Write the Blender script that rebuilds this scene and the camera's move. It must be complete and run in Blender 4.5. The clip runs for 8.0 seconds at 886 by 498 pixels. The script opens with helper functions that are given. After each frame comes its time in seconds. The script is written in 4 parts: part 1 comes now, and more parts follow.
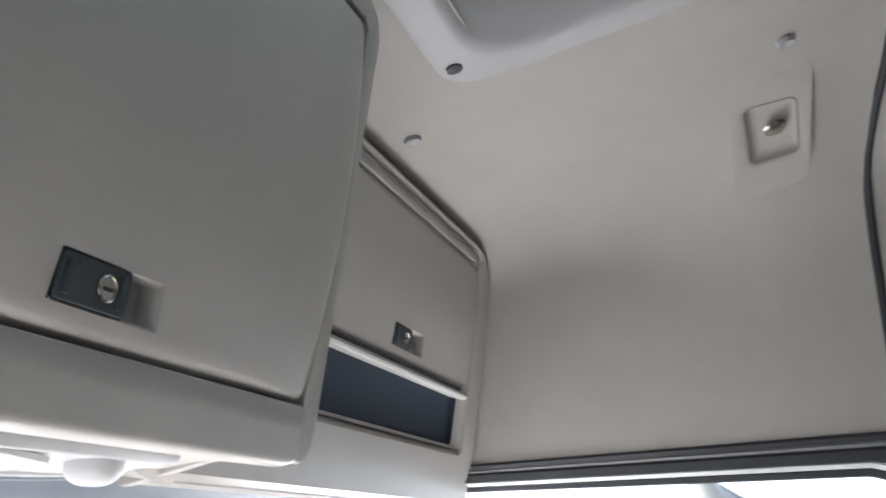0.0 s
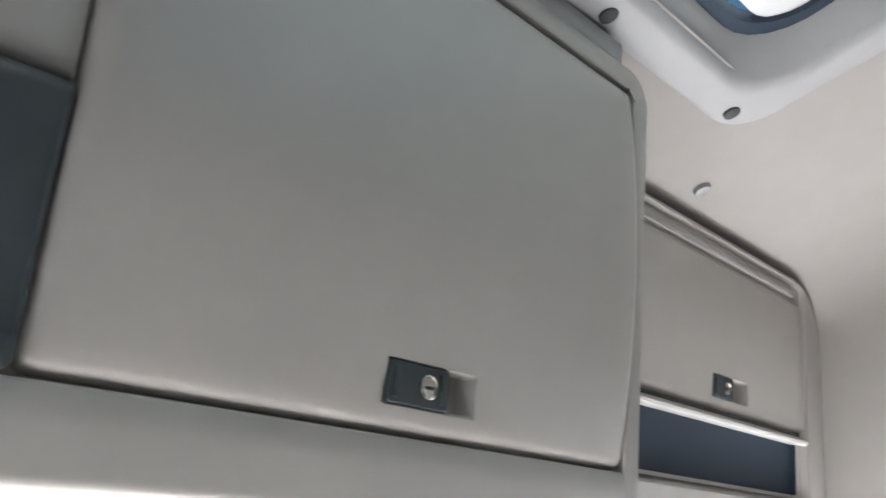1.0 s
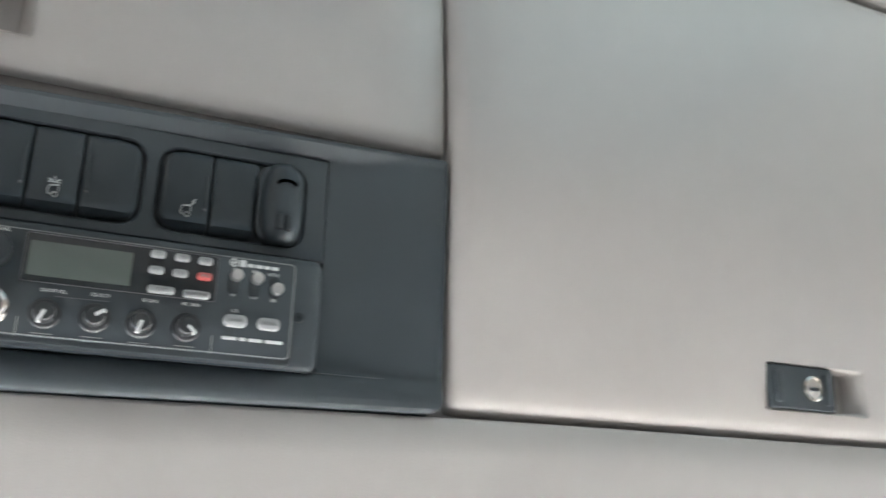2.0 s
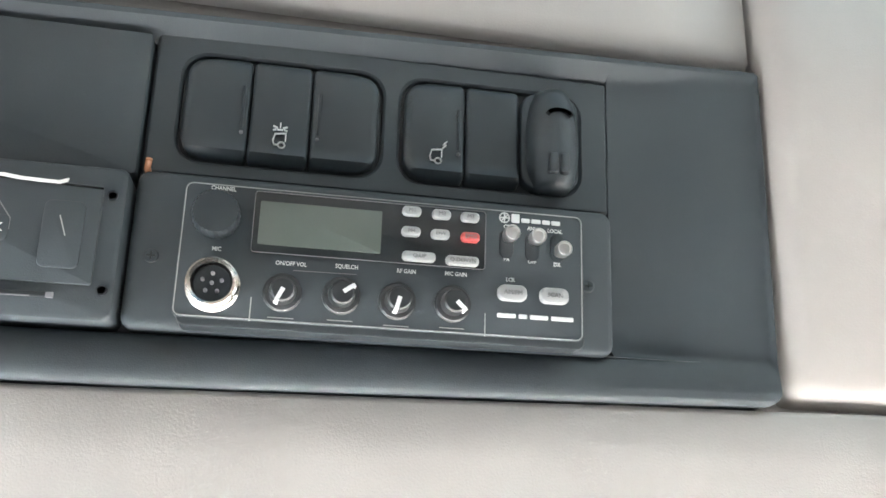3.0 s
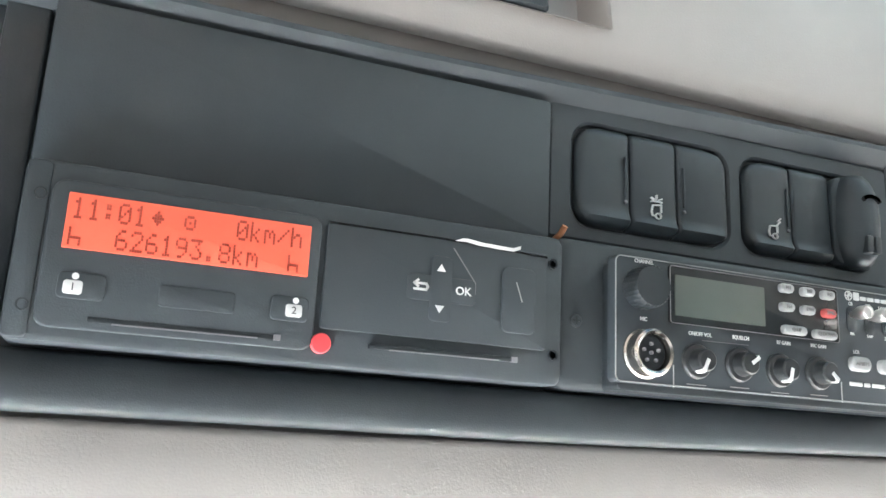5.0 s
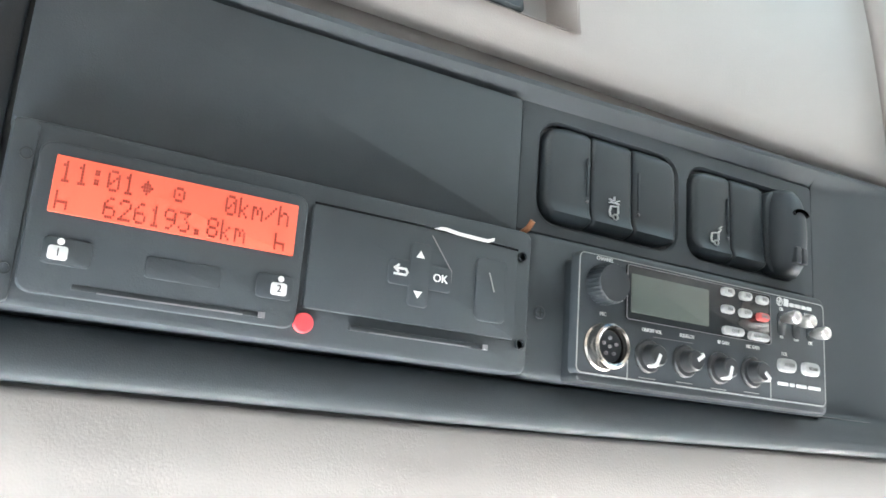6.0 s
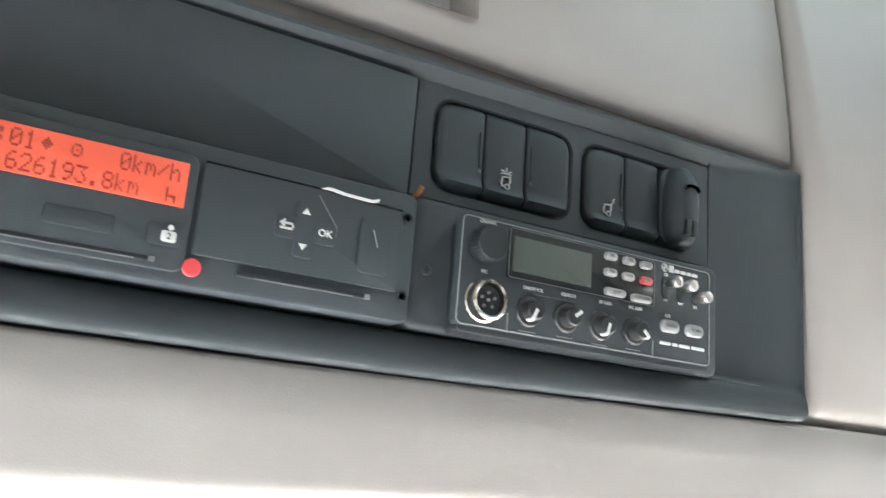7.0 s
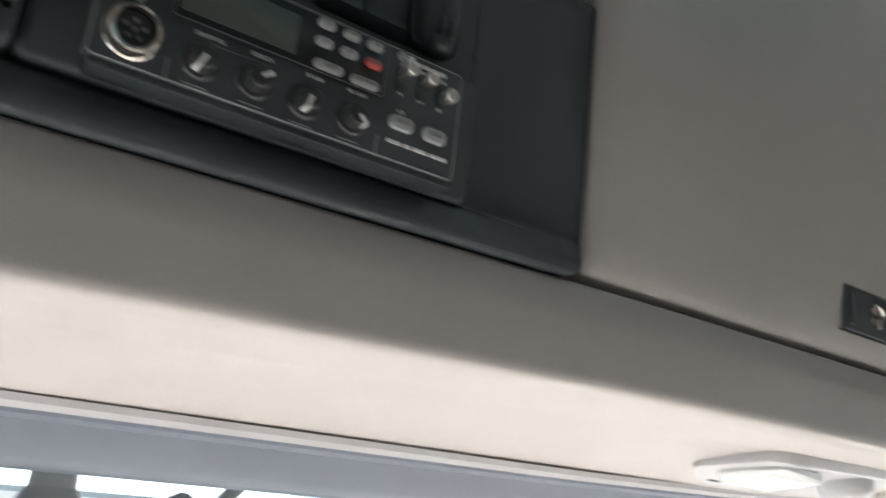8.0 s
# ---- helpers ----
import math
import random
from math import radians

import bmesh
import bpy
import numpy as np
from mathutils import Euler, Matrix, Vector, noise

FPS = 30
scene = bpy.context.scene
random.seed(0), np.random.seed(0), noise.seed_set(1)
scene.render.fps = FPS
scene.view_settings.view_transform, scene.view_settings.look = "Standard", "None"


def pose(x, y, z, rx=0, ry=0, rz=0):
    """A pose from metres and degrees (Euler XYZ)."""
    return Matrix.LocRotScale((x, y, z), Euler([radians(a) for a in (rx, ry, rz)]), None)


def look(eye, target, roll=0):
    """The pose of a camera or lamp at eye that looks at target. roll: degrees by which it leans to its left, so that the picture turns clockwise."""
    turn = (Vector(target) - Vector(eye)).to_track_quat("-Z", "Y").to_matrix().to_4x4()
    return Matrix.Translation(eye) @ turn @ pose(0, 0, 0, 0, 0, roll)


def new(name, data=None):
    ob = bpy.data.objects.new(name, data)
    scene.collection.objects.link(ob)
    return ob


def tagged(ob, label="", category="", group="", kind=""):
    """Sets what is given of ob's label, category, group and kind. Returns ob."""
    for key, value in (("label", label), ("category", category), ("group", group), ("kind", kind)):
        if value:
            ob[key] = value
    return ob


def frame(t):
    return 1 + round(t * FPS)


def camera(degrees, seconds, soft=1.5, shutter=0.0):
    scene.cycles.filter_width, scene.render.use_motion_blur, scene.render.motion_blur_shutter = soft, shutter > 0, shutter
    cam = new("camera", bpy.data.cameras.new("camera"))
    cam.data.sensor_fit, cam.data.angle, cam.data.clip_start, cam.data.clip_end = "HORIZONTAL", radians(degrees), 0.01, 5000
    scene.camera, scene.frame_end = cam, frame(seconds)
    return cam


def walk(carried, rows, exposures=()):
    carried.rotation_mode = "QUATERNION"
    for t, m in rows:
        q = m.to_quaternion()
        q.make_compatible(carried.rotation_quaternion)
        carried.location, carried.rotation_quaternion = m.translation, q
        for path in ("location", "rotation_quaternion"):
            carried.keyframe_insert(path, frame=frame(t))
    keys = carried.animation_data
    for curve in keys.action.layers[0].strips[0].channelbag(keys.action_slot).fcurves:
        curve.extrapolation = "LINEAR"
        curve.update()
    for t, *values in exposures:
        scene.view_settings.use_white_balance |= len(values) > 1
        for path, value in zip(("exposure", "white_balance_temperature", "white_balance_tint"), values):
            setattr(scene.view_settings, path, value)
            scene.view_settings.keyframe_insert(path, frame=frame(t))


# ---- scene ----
cam = camera(55.3, 8.0, soft=1.5, shutter=0.25)
# seconds, eye x y z in metres, yaw, pitch, roll in degrees
PATH = [
    (0, 0.0577, -0.3759, 1.6491, -66.66, 15.91, 7.53),
    (0.2, 0.0759, -0.3721, 1.6469, -62.28, 16.92, 7.02),
    (0.5, 0.0739, -0.3862, 1.6511, -55.57, 17.13, 6.28),
    (0.7, 0.0644, -0.3892, 1.6565, -51.31, 16.98, 6.39),
    (1, 0.0281, -0.4184, 1.6652, -44.42, 16.61, 5.41),
    (1.2, 0.0086, -0.4331, 1.6715, -40.20, 16.43, 4.94),
    (1.5, -0.0104, -0.4449, 1.6731, -33.93, 16.28, 3.60),
    (1.7, -0.0080, -0.4429, 1.6715, -29.04, 16.16, 2.80),
    (2, -0.0183, -0.4249, 1.6540, -23.10, 17.27, 1.55),
    (2.2, -0.0272, -0.4055, 1.6525, -18.32, 16.88, 1.28),
    (3.3, -0.0363, -0.2953, 1.6807, -10.38, 14.97, 1.88),
    (3.5, -0.0370, -0.2989, 1.6816, -10.16, 15.07, 1.75),
    (4, -0.0670, -0.3027, 1.6798, -10.62, 14.80, 1.13),
    (4.2, -0.1044, -0.3145, 1.6801, -8.91, 14.73, 1.60),
    (4.5, -0.1891, -0.3131, 1.6876, -12.06, 14.49, 1.61),
    (4.7, -0.2261, -0.2998, 1.6954, -16.07, 14.04, 2.02),
    (5.8, -0.2801, -0.2609, 1.6965, -28.21, 13.08, 4.62),
    (6, -0.2874, -0.2699, 1.6907, -28.81, 13.51, 4.41),
    (6.5, -0.2899, -0.3026, 1.6806, -28.12, 13.33, 5.07),
    (7, -0.2544, -0.3197, 1.6658, -28.13, 14.20, 4.85),
    (7.2, -0.2351, -0.3209, 1.6532, -27.84, 14.60, 4.68),
    (7.5, -0.1963, -0.3124, 1.6310, -27.75, 14.40, 5.17),
    (7.8, -0.1502, -0.2977, 1.6069, -29.66, 15.61, 6.20),
    (8, -0.1150, -0.2844, 1.5988, -34.26, 15.68, 6.33),
]
walk(cam, [(t, pose(x, y, z, 90 + pitch, 0, yaw) @ pose(0, 0, 0, 0, 0, roll)) for t, x, y, z, yaw, pitch, roll in PATH],
     exposures=[(0.0, 1.5, 6150, 10), (0.5, 1.95, 6200, 10), (1.2, 2.1, 6200, 10), (2.0, 2.95, 6250, 10), (3.4, 3.65, 6400, 10), (4.0, 3.7, 6400, 10), (4.5, 3.45, 6350, 10),
                (5.8, 3.85, 6250, 10), (6.5, 3.35, 6300, 10), (7.0, 3.2, 6350, 10), (7.5, 2.35, 6450, 10), (8.0, 1.25, 6550, 10)])

# ---- light ----
S = 0.083           # metres to one step of the console grid
Z0 = 1.75           # height of the radio above the cab floor


def V(x, y, z):
    """A place in metres from the console grid: x along the console, y ahead, z up, from the middle of the radio."""
    return Vector((x * S, y * S, z * S + Z0))


world = bpy.data.worlds.new("sky")
scene.world = world
world.use_nodes = True
nt = world.node_tree
sky = nt.nodes.new("ShaderNodeTexSky")
sky.sky_type, sky.sun_disc = "NISHITA", False
sky.sun_elevation, sky.sun_rotation = radians(38.5), radians(-22.6)
nt.links.new(sky.outputs[0], nt.nodes["Background"].inputs[0])
nt.nodes["Background"].inputs[1].default_value = 0.05


def lamp(name, kind, energy, colour, m, size=None):
    d = bpy.data.lights.new(name, kind)
    d.energy, d.color = energy, colour
    if size:
        d.shape, d.size, d.size_y = "RECTANGLE", size[0], size[1]
    ob = new(name, d)
    ob.matrix_world = m
    return ob


sun = lamp("sun", "SUN", 5.0, (1.0, 0.962, 0.93), look((0, 0, 0), (-0.3, -0.72, -0.62)))
sun.data.angle = radians(0.5)
# daylight in the openings: windscreen, roof hatch
lamp("windscreen_daylight", "AREA", 1.1, (1.0, 0.98, 0.96), look(V(5.4, 4.6, -6.2), V(5.4, -8, 1.5)), (1.9, 0.75))
lamp("hatch_daylight", "AREA", 0.14, (0.95, 1.0, 0.96), look(V(7.6, -3.2, 8.3), V(7.4, -2.6, 0)), (0.4, 0.4))
lamp("door_window_daylight", "AREA", 1.9, (0.98, 0.98, 0.97), look(V(18.0, 1.2, -4.6), V(12.5, -3.0, 6)), (0.25, 0.5))
lamp("door_window_daylight", "AREA", 0.32, (0.84, 0.92, 1.0), look(V(-7.25, -2.2, -6.6), V(1, -0.5, 0.5)), (0.4, 0.22))

# ---- materials ----


def surface(name, colour, rough=0.5, metal=0.0, grain=900, bump=0.0, vary=0.06, coat=0.0, stain=9, spec=0.5, vein=0.0):
    """A procedural surface: fine grain and relief, broad uneven tone and gloss."""
    m = bpy.data.materials.new(name)
    m.use_nodes = True
    t = m.node_tree
    b = t.nodes["Principled BSDF"]
    b.inputs["Metallic"].default_value = metal
    b.inputs["Coat Weight"].default_value = coat
    b.inputs["Specular IOR Level"].default_value = spec
    co = t.nodes.new("ShaderNodeTexCoord")
    fine, broad = t.nodes.new("ShaderNodeTexNoise"), t.nodes.new("ShaderNodeTexNoise")
    fine.inputs["Scale"].default_value, broad.inputs["Scale"].default_value = grain, stain
    fine.inputs["Detail"].default_value, broad.inputs["Detail"].default_value = 3, 5
    broad.inputs["Roughness"].default_value = 0.62
    for n in (fine, broad):
        t.links.new(co.outputs["Object"], n.inputs["Vector"])
    add = t.nodes.new("ShaderNodeMath")
    add.operation = "MULTIPLY_ADD"
    t.links.new(fine.outputs[0], add.inputs[0])
    add.inputs[1].default_value = 0.35
    t.links.new(broad.outputs[0], add.inputs[2])
    ramp = t.nodes.new("ShaderNodeMapRange")
    ramp.inputs[1].default_value, ramp.inputs[2].default_value = 0.35, 1.0
    ramp.inputs[3].default_value, ramp.inputs[4].default_value = 1 - vary, 1 + vary
    t.links.new(add.outputs[0], ramp.inputs[0])
    tone = t.nodes.new("ShaderNodeVectorMath")
    tone.operation = "SCALE"
    tone.inputs[0].default_value = colour
    t.links.new(ramp.outputs[0], tone.inputs["Scale"])
    t.links.new(tone.outputs[0], b.inputs["Base Color"])
    gloss = t.nodes.new("ShaderNodeMapRange")
    gloss.inputs[1].default_value, gloss.inputs[2].default_value = 0.3, 0.8
    gloss.inputs[3].default_value, gloss.inputs[4].default_value = max(rough - 0.035, 0.02), min(rough + 0.035, 1)
    t.links.new(broad.outputs[0], gloss.inputs[0])
    t.links.new(gloss.outputs[0], b.inputs["Roughness"])
    if bump:
        rel = t.nodes.new("ShaderNodeBump")
        rel.inputs["Strength"].default_value, rel.inputs["Distance"].default_value = bump, 0.0004
        t.links.new(fine.outputs[0], rel.inputs["Height"])
        if vein:        # upright wrinkles of a leather-grained skin, in patches
            long, ridge, patch, mix = t.nodes.new("ShaderNodeMapping"), t.nodes.new("ShaderNodeTexNoise"), t.nodes.new("ShaderNodeMapRange"), t.nodes.new("ShaderNodeMath")
            long.inputs["Scale"].default_value = (1.0, 1.0, 0.16)
            ridge.noise_type = "RIDGED_MULTIFRACTAL"
            ridge.inputs["Scale"].default_value, ridge.inputs["Detail"].default_value, ridge.inputs["Distortion"].default_value = 520, 2, 0.5
            t.links.new(co.outputs["Object"], long.inputs["Vector"])
            t.links.new(long.outputs[0], ridge.inputs["Vector"])
            patch.inputs[1].default_value, patch.inputs[2].default_value = 0.38, 0.66
            t.links.new(broad.outputs[0], patch.inputs[0])
            mix.operation = "MULTIPLY"
            t.links.new(ridge.outputs[0], mix.inputs[0])
            t.links.new(patch.outputs[0], mix.inputs[1])
            skin = t.nodes.new("ShaderNodeBump")
            skin.inputs["Strength"].default_value, skin.inputs["Distance"].default_value = vein, 0.0012
            t.links.new(mix.outputs[0], skin.inputs["Height"])
            t.links.new(skin.outputs[0], rel.inputs["Normal"])
        t.links.new(rel.outputs[0], b.inputs["Normal"])
    return m


def glow(name, colour, strength):
    m = surface(name, colour, 0.4)
    b = m.node_tree.nodes["Principled BSDF"]
    b.inputs["Emission Color"].default_value = (*colour, 1)
    b.inputs["Emission Strength"].default_value = strength
    return m


def clear(name, colour, rough=0.02):
    m = bpy.data.materials.new(name)
    m.use_nodes = True
    b = m.node_tree.nodes["Principled BSDF"]
    b.inputs["Base Color"].default_value = (*colour, 1)
    b.inputs["Roughness"].default_value = rough
    b.inputs["Transmission Weight"].default_value = 1.0
    b.inputs["IOR"].default_value = 1.15
    return m


BEIGE = surface("beige_plastic", (0.415, 0.389, 0.366), 0.36, grain=1100, bump=0.2, vary=0.05)
SKIN = surface("beige_leather_grain", (0.475, 0.447, 0.422), 0.42, grain=1100, bump=0.3, vary=0.05, vein=0.04)
LINING = surface("beige_lining", (0.365, 0.342, 0.322), 0.85, grain=2200, bump=0.35, vary=0.05, spec=0.2)
GREY = surface("light_grey_plastic", (0.36, 0.355, 0.36), 0.55, grain=1100, bump=0.2)
UPHOLSTERY = surface("charcoal_upholstery", (0.075, 0.075, 0.078), 0.95, grain=700, bump=0.6, vary=0.2)
DASHTOP = surface("grey_dashboard_skin", (0.27, 0.265, 0.262), 0.7, grain=900, bump=0.3)
FLOORING = surface("pale_grey_flooring", (0.62, 0.595, 0.57), 0.7, grain=500, bump=0.3)
STRIP = surface("grey_beige_strip", (0.36, 0.342, 0.325), 0.55, grain=1100, bump=0.2)
MIDGREY = surface("mid_grey_plastic", (0.20, 0.20, 0.21), 0.55, grain=1100, bump=0.2)
DARK = surface("anthracite_plastic", (0.045, 0.056, 0.063), 0.6, grain=1600, bump=0.18, vary=0.12)
DARKER = surface("black_plastic", (0.022, 0.028, 0.032), 0.42, grain=1800, bump=0.2, vary=0.12)
SWITCH = surface("switch_plastic", (0.034, 0.044, 0.05), 0.42, grain=2200, bump=0.15, vary=0.1)
KNOB = surface("black_knob_plastic", (0.032, 0.035, 0.037), 0.3, vary=0.1)
GLOSS = surface("glossy_black_window", (0.012, 0.014, 0.015), 0.12, vary=0.1)
WINDOW = surface("dark_window_plastic", (0.024, 0.028, 0.03), 0.2, vary=0.1)
RUBBER = surface("black_rubber", (0.02, 0.022, 0.026), 0.6, grain=800, bump=0.3, vary=0.15)
NAVY = surface("dark_blue_lining", (0.026, 0.043, 0.072), 0.7, grain=1500, bump=0.3, vary=0.15)
WHITE = surface("white_print", (0.75, 0.76, 0.75), 0.5, vary=0.03)
BUTTON = surface("grey_silicone_button", (0.36, 0.37, 0.365), 0.5, grain=1500, bump=0.1)
REDBUTTON = surface("red_silicone_button", (0.55, 0.10, 0.09), 0.5, grain=1500, bump=0.1)
BUTTONTEXT = surface("dark_grey_print", (0.2, 0.2, 0.2), 0.5)
CHROME = surface("nickel_metal", (0.66, 0.62, 0.565), 0.2, metal=1.0, vary=0.08)
NICKEL = surface("bright_satin_nickel", (0.86, 0.85, 0.83), 0.34, metal=1.0, vary=0.06)
LCD = surface("lcd_glass", (0.105, 0.125, 0.112), 0.16, vary=0.04)
DISPLAY = glow("orange_red_display", (0.66, 0.10, 0.055), 0.06)
DISPLAYTEXT = surface("dark_red_segments", (0.34, 0.052, 0.032), 0.5)
SEAL = surface("red_seal", (0.80, 0.08, 0.09), 0.45)
PAPER = surface("paper", (0.8, 0.8, 0.78), 0.85)
COPPER = surface("copper_orange_wire", (0.45, 0.20, 0.10), 0.4)
LENS = surface("frosted_lens", (0.85, 0.87, 0.87), 0.2, grain=300, bump=0.3)
LENS.node_tree.nodes["Principled BSDF"].inputs["Transmission Weight"].default_value = 0.3
PODGREY = surface("pale_grey_plastic", (0.52, 0.52, 0.53), 0.45, grain=1100, bump=0.2)
PANE = clear("window_glass", (0.93, 0.97, 0.96))
WHITEPLASTIC = surface("white_plastic", (0.72, 0.72, 0.72), 0.4)
TARMAC = surface("yard_asphalt", (0.10, 0.10, 0.098), 0.9, grain=60, bump=0.5, vary=0.25, stain=0.4)

# ---- mesh helpers: all places in grid steps ----
WHERE = {}
BOWED = []          # things whose upper half leans back under the roof


def bow(bm):
    """Leans a cabinet front back above the lock line, most at its outer end."""
    for v in bm.verts:
        x, y, z = v.co.x / S, v.co.y / S, (v.co.z - Z0) / S
        lean = 0.17 * max(z - 1.3, 0) * min(max((8.5 - x) / 6.4, 0), 1)
        v.co = V(x, y + lean, -0.9 + (z + 0.9) * (1 + lean / (y + 4.8)))


def finish(bm, angle=34):
    bmesh.ops.remove_doubles(bm, verts=bm.verts[:], dist=1e-6)
    bmesh.ops.recalc_face_normals(bm, faces=bm.faces[:])
    for f in bm.faces:
        f.smooth = True
    for e in bm.edges:
        e.smooth = len(e.link_faces) == 2 and e.calc_face_angle(0) < radians(angle)
    return bm


def part(name, bm, material, parent=None, label="", angle=34):
    """Links a bmesh, whose places are in metres in the world, as one mesh object under a thing or part."""
    up = parent
    while up:
        if up in BOWED:
            bow(bm)
        up = up.parent
    finish(bm, angle)
    lo = Vector([min(v.co[k] for v in bm.verts) for k in range(3)])
    hi = Vector([max(v.co[k] for v in bm.verts) for k in range(3)])
    mid = (lo + hi) / 2
    if parent is None:
        mid.z = lo.z
    bmesh.ops.translate(bm, verts=bm.verts[:], vec=-mid)
    me = bpy.data.meshes.new(name)
    bm.to_mesh(me)
    bm.free()
    me.materials.append(material)
    ob = new(name, me)
    ob.parent = parent
    ob.location = mid - (WHERE[parent] if parent else Vector())
    WHERE[ob] = mid
    if label:
        tagged(ob, label)
    return ob


def thing(name, label, category, place, group="", kind=""):
    ob = new(name)
    ob.empty_display_size = 0.05
    ob.location = V(*place)
    WHERE[ob] = V(*place)
    return tagged(ob, label, category, group, kind)


def rr(x0, x1, z0, z1, r, n=5):
    """A rounded rectangle's outline in x and z."""
    r = max(min(r, (x1 - x0) / 2 - 1e-4, (z1 - z0) / 2 - 1e-4), 1e-4)
    out = []
    for cx, cz, a in ((x1 - r, z1 - r, 0), (x0 + r, z1 - r, 90), (x0 + r, z0 + r, 180), (x1 - r, z0 + r, 270)):
        for k in range(n + 1):
            w = radians(a + 90 * k / n)
            out.append((cx + r * math.cos(w), cz + r * math.sin(w)))
    return out


def ring(cx, cz, r, n=32, wave=0.0):
    return [(cx + (r + wave * (k % 2)) * math.cos(2 * math.pi * k / n), cz + (r + wave * (k % 2)) * math.sin(2 * math.pi * k / n)) for k in range(n)]


def loft(loops, first=True, last=True, bm=None, place=V):
    """Joins outlines, each (points in x and z, y), front to back or back to front; caps the ends where told."""
    bm = bm or bmesh.new()
    rows = [[bm.verts.new(place(x, y, z)) for x, z in pts] for pts, y in loops]
    for a, b in zip(rows, rows[1:]):
        for k in range(len(a)):
            bm.faces.new((a[k], a[k - 1], b[k - 1], b[k]))
    if first:
        bm.faces.new(rows[0])
    if last:
        bm.faces.new(list(reversed(rows[-1])))
    return bm


def plate(x0, x1, z0, z1, y0, y1, r=0.03, bev=0.012, n=4, bm=None):
    """A rounded plate with a bevelled front at y0 and its back at y1."""
    b = bev
    return loft([(rr(x0 + b, x1 - b, z0 + b, z1 - b, max(r - b, 0.002), n), y0), (rr(x0 + b * .3, x1 - b * .3, z0 + b * .3, z1 - b * .3, r, n), y0 + b * .3),
                 (rr(x0, x1, z0, z1, r, n), y0 + b), (rr(x0, x1, z0, z1, r, n), y1)], bm=bm)


def frame_ring(outer, inner, y0, y1, ro, ri, bev=0.01, n=5, bm=None):
    """A rounded frame round an opening that goes through it."""
    o = lambda d, y: (rr(outer[0] + d, outer[1] - d, outer[2] + d, outer[3] - d, ro, n), y)
    i = lambda d, y: (rr(inner[0] - d, inner[1] + d, inner[2] - d, inner[3] + d, ri, n), y)
    bm = loft([o(0, y1), o(0, y0 + bev), o(bev, y0), i(bev, y0), i(0, y0 + bev), i(0, y1), o(0, y1)], False, False, bm)
    return bm


def holed_plate(outer, holes, y0, y1, r=0.02, bev=0.008, rh=0.1):
    """A rounded plate with rounded openings that go through it."""
    bm = bmesh.new()
    b, n = bev, 6
    front = []
    for rect, d, rad in [(outer, b, r)] + [(h, -b, rh) for h in holes]:
        big, small = rr(*rect, rad, n), rr(rect[0] + d, rect[1] - d, rect[2] + d, rect[3] - d, max(rad - d, 0.004), n)
        rows = [[bm.verts.new(V(x, y, z)) for x, z in pts] for pts, y in ((small, y0), (big, y0 + b), (big, y1))]
        for p, q in zip(rows, rows[1:]):
            for k in range(len(p)):
                bm.faces.new((p[k], p[k - 1], q[k - 1], q[k]))
        front += [bm.edges.get((rows[0][k - 1], rows[0][k])) for k in range(len(small))]
    bmesh.ops.triangle_fill(bm, use_beauty=True, edges=front)
    return bm


def drum(cx, cz, steps, n=32, wave=0.0, bm=None):
    """A turned shape along y: steps of (radius, y)."""
    return loft([(ring(cx, cz, r, n, wave), y) for r, y in steps], bm=bm)


def box(x0, x1, y0, y1, z0, z1, bev=0.0, seg=2):
    bm = bmesh.new()
    bmesh.ops.create_cube(bm, size=1)
    for v in bm.verts:
        v.co = V(x0 + (x1 - x0) * (v.co.x + .5), y0 + (y1 - y0) * (v.co.y + .5), z0 + (z1 - z0) * (v.co.z + .5))
    if bev:
        bmesh.ops.bevel(bm, geom=bm.edges[:], offset=bev * S, segments=seg, affect="EDGES", profile=0.5)
    return bm


def extrusion(profile, x0, x1, steps=1, bend=None):
    """A closed profile in y and z drawn along x; bend(x) gives a shift in y and z."""
    bm = bmesh.new()
    rows = []
    for k in range(steps + 1):
        x = x0 + (x1 - x0) * k / steps
        dy, dz = bend(x) if bend else (0, 0)
        rows.append([bm.verts.new(V(x, y + dy, z + dz)) for y, z in profile])
    for a, b in zip(rows, rows[1:]):
        for k in range(len(a)):
            bm.faces.new((a[k - 1], a[k], b[k], b[k - 1]))
    bm.faces.new(rows[0])
    bm.faces.new(list(reversed(rows[-1])))
    return bm


def sheet(fn, nu, nv, back):
    """A surface fn(u, v) with thickness: back(u, v) gives its far side."""
    bm = bmesh.new()
    g = [[[bm.verts.new(V(*f(i / nu, j / nv))) for j in range(nv + 1)] for i in range(nu + 1)] for f in (fn, back)]
    for a in g:
        for i in range(nu):
            for j in range(nv):
                bm.faces.new((a[i][j], a[i + 1][j], a[i + 1][j + 1], a[i][j + 1]))
    rim = [(i, 0) for i in range(nu)] + [(nu, j) for j in range(nv)] + [(i, nv) for i in range(nu, 0, -1)] + [(0, j) for j in range(nv, 0, -1)]
    for (i, j), (p, q) in zip(rim, rim[1:] + rim[:1]):
        bm.faces.new((g[0][i][j], g[0][p][q], g[1][p][q], g[1][i][j]))
    return bm


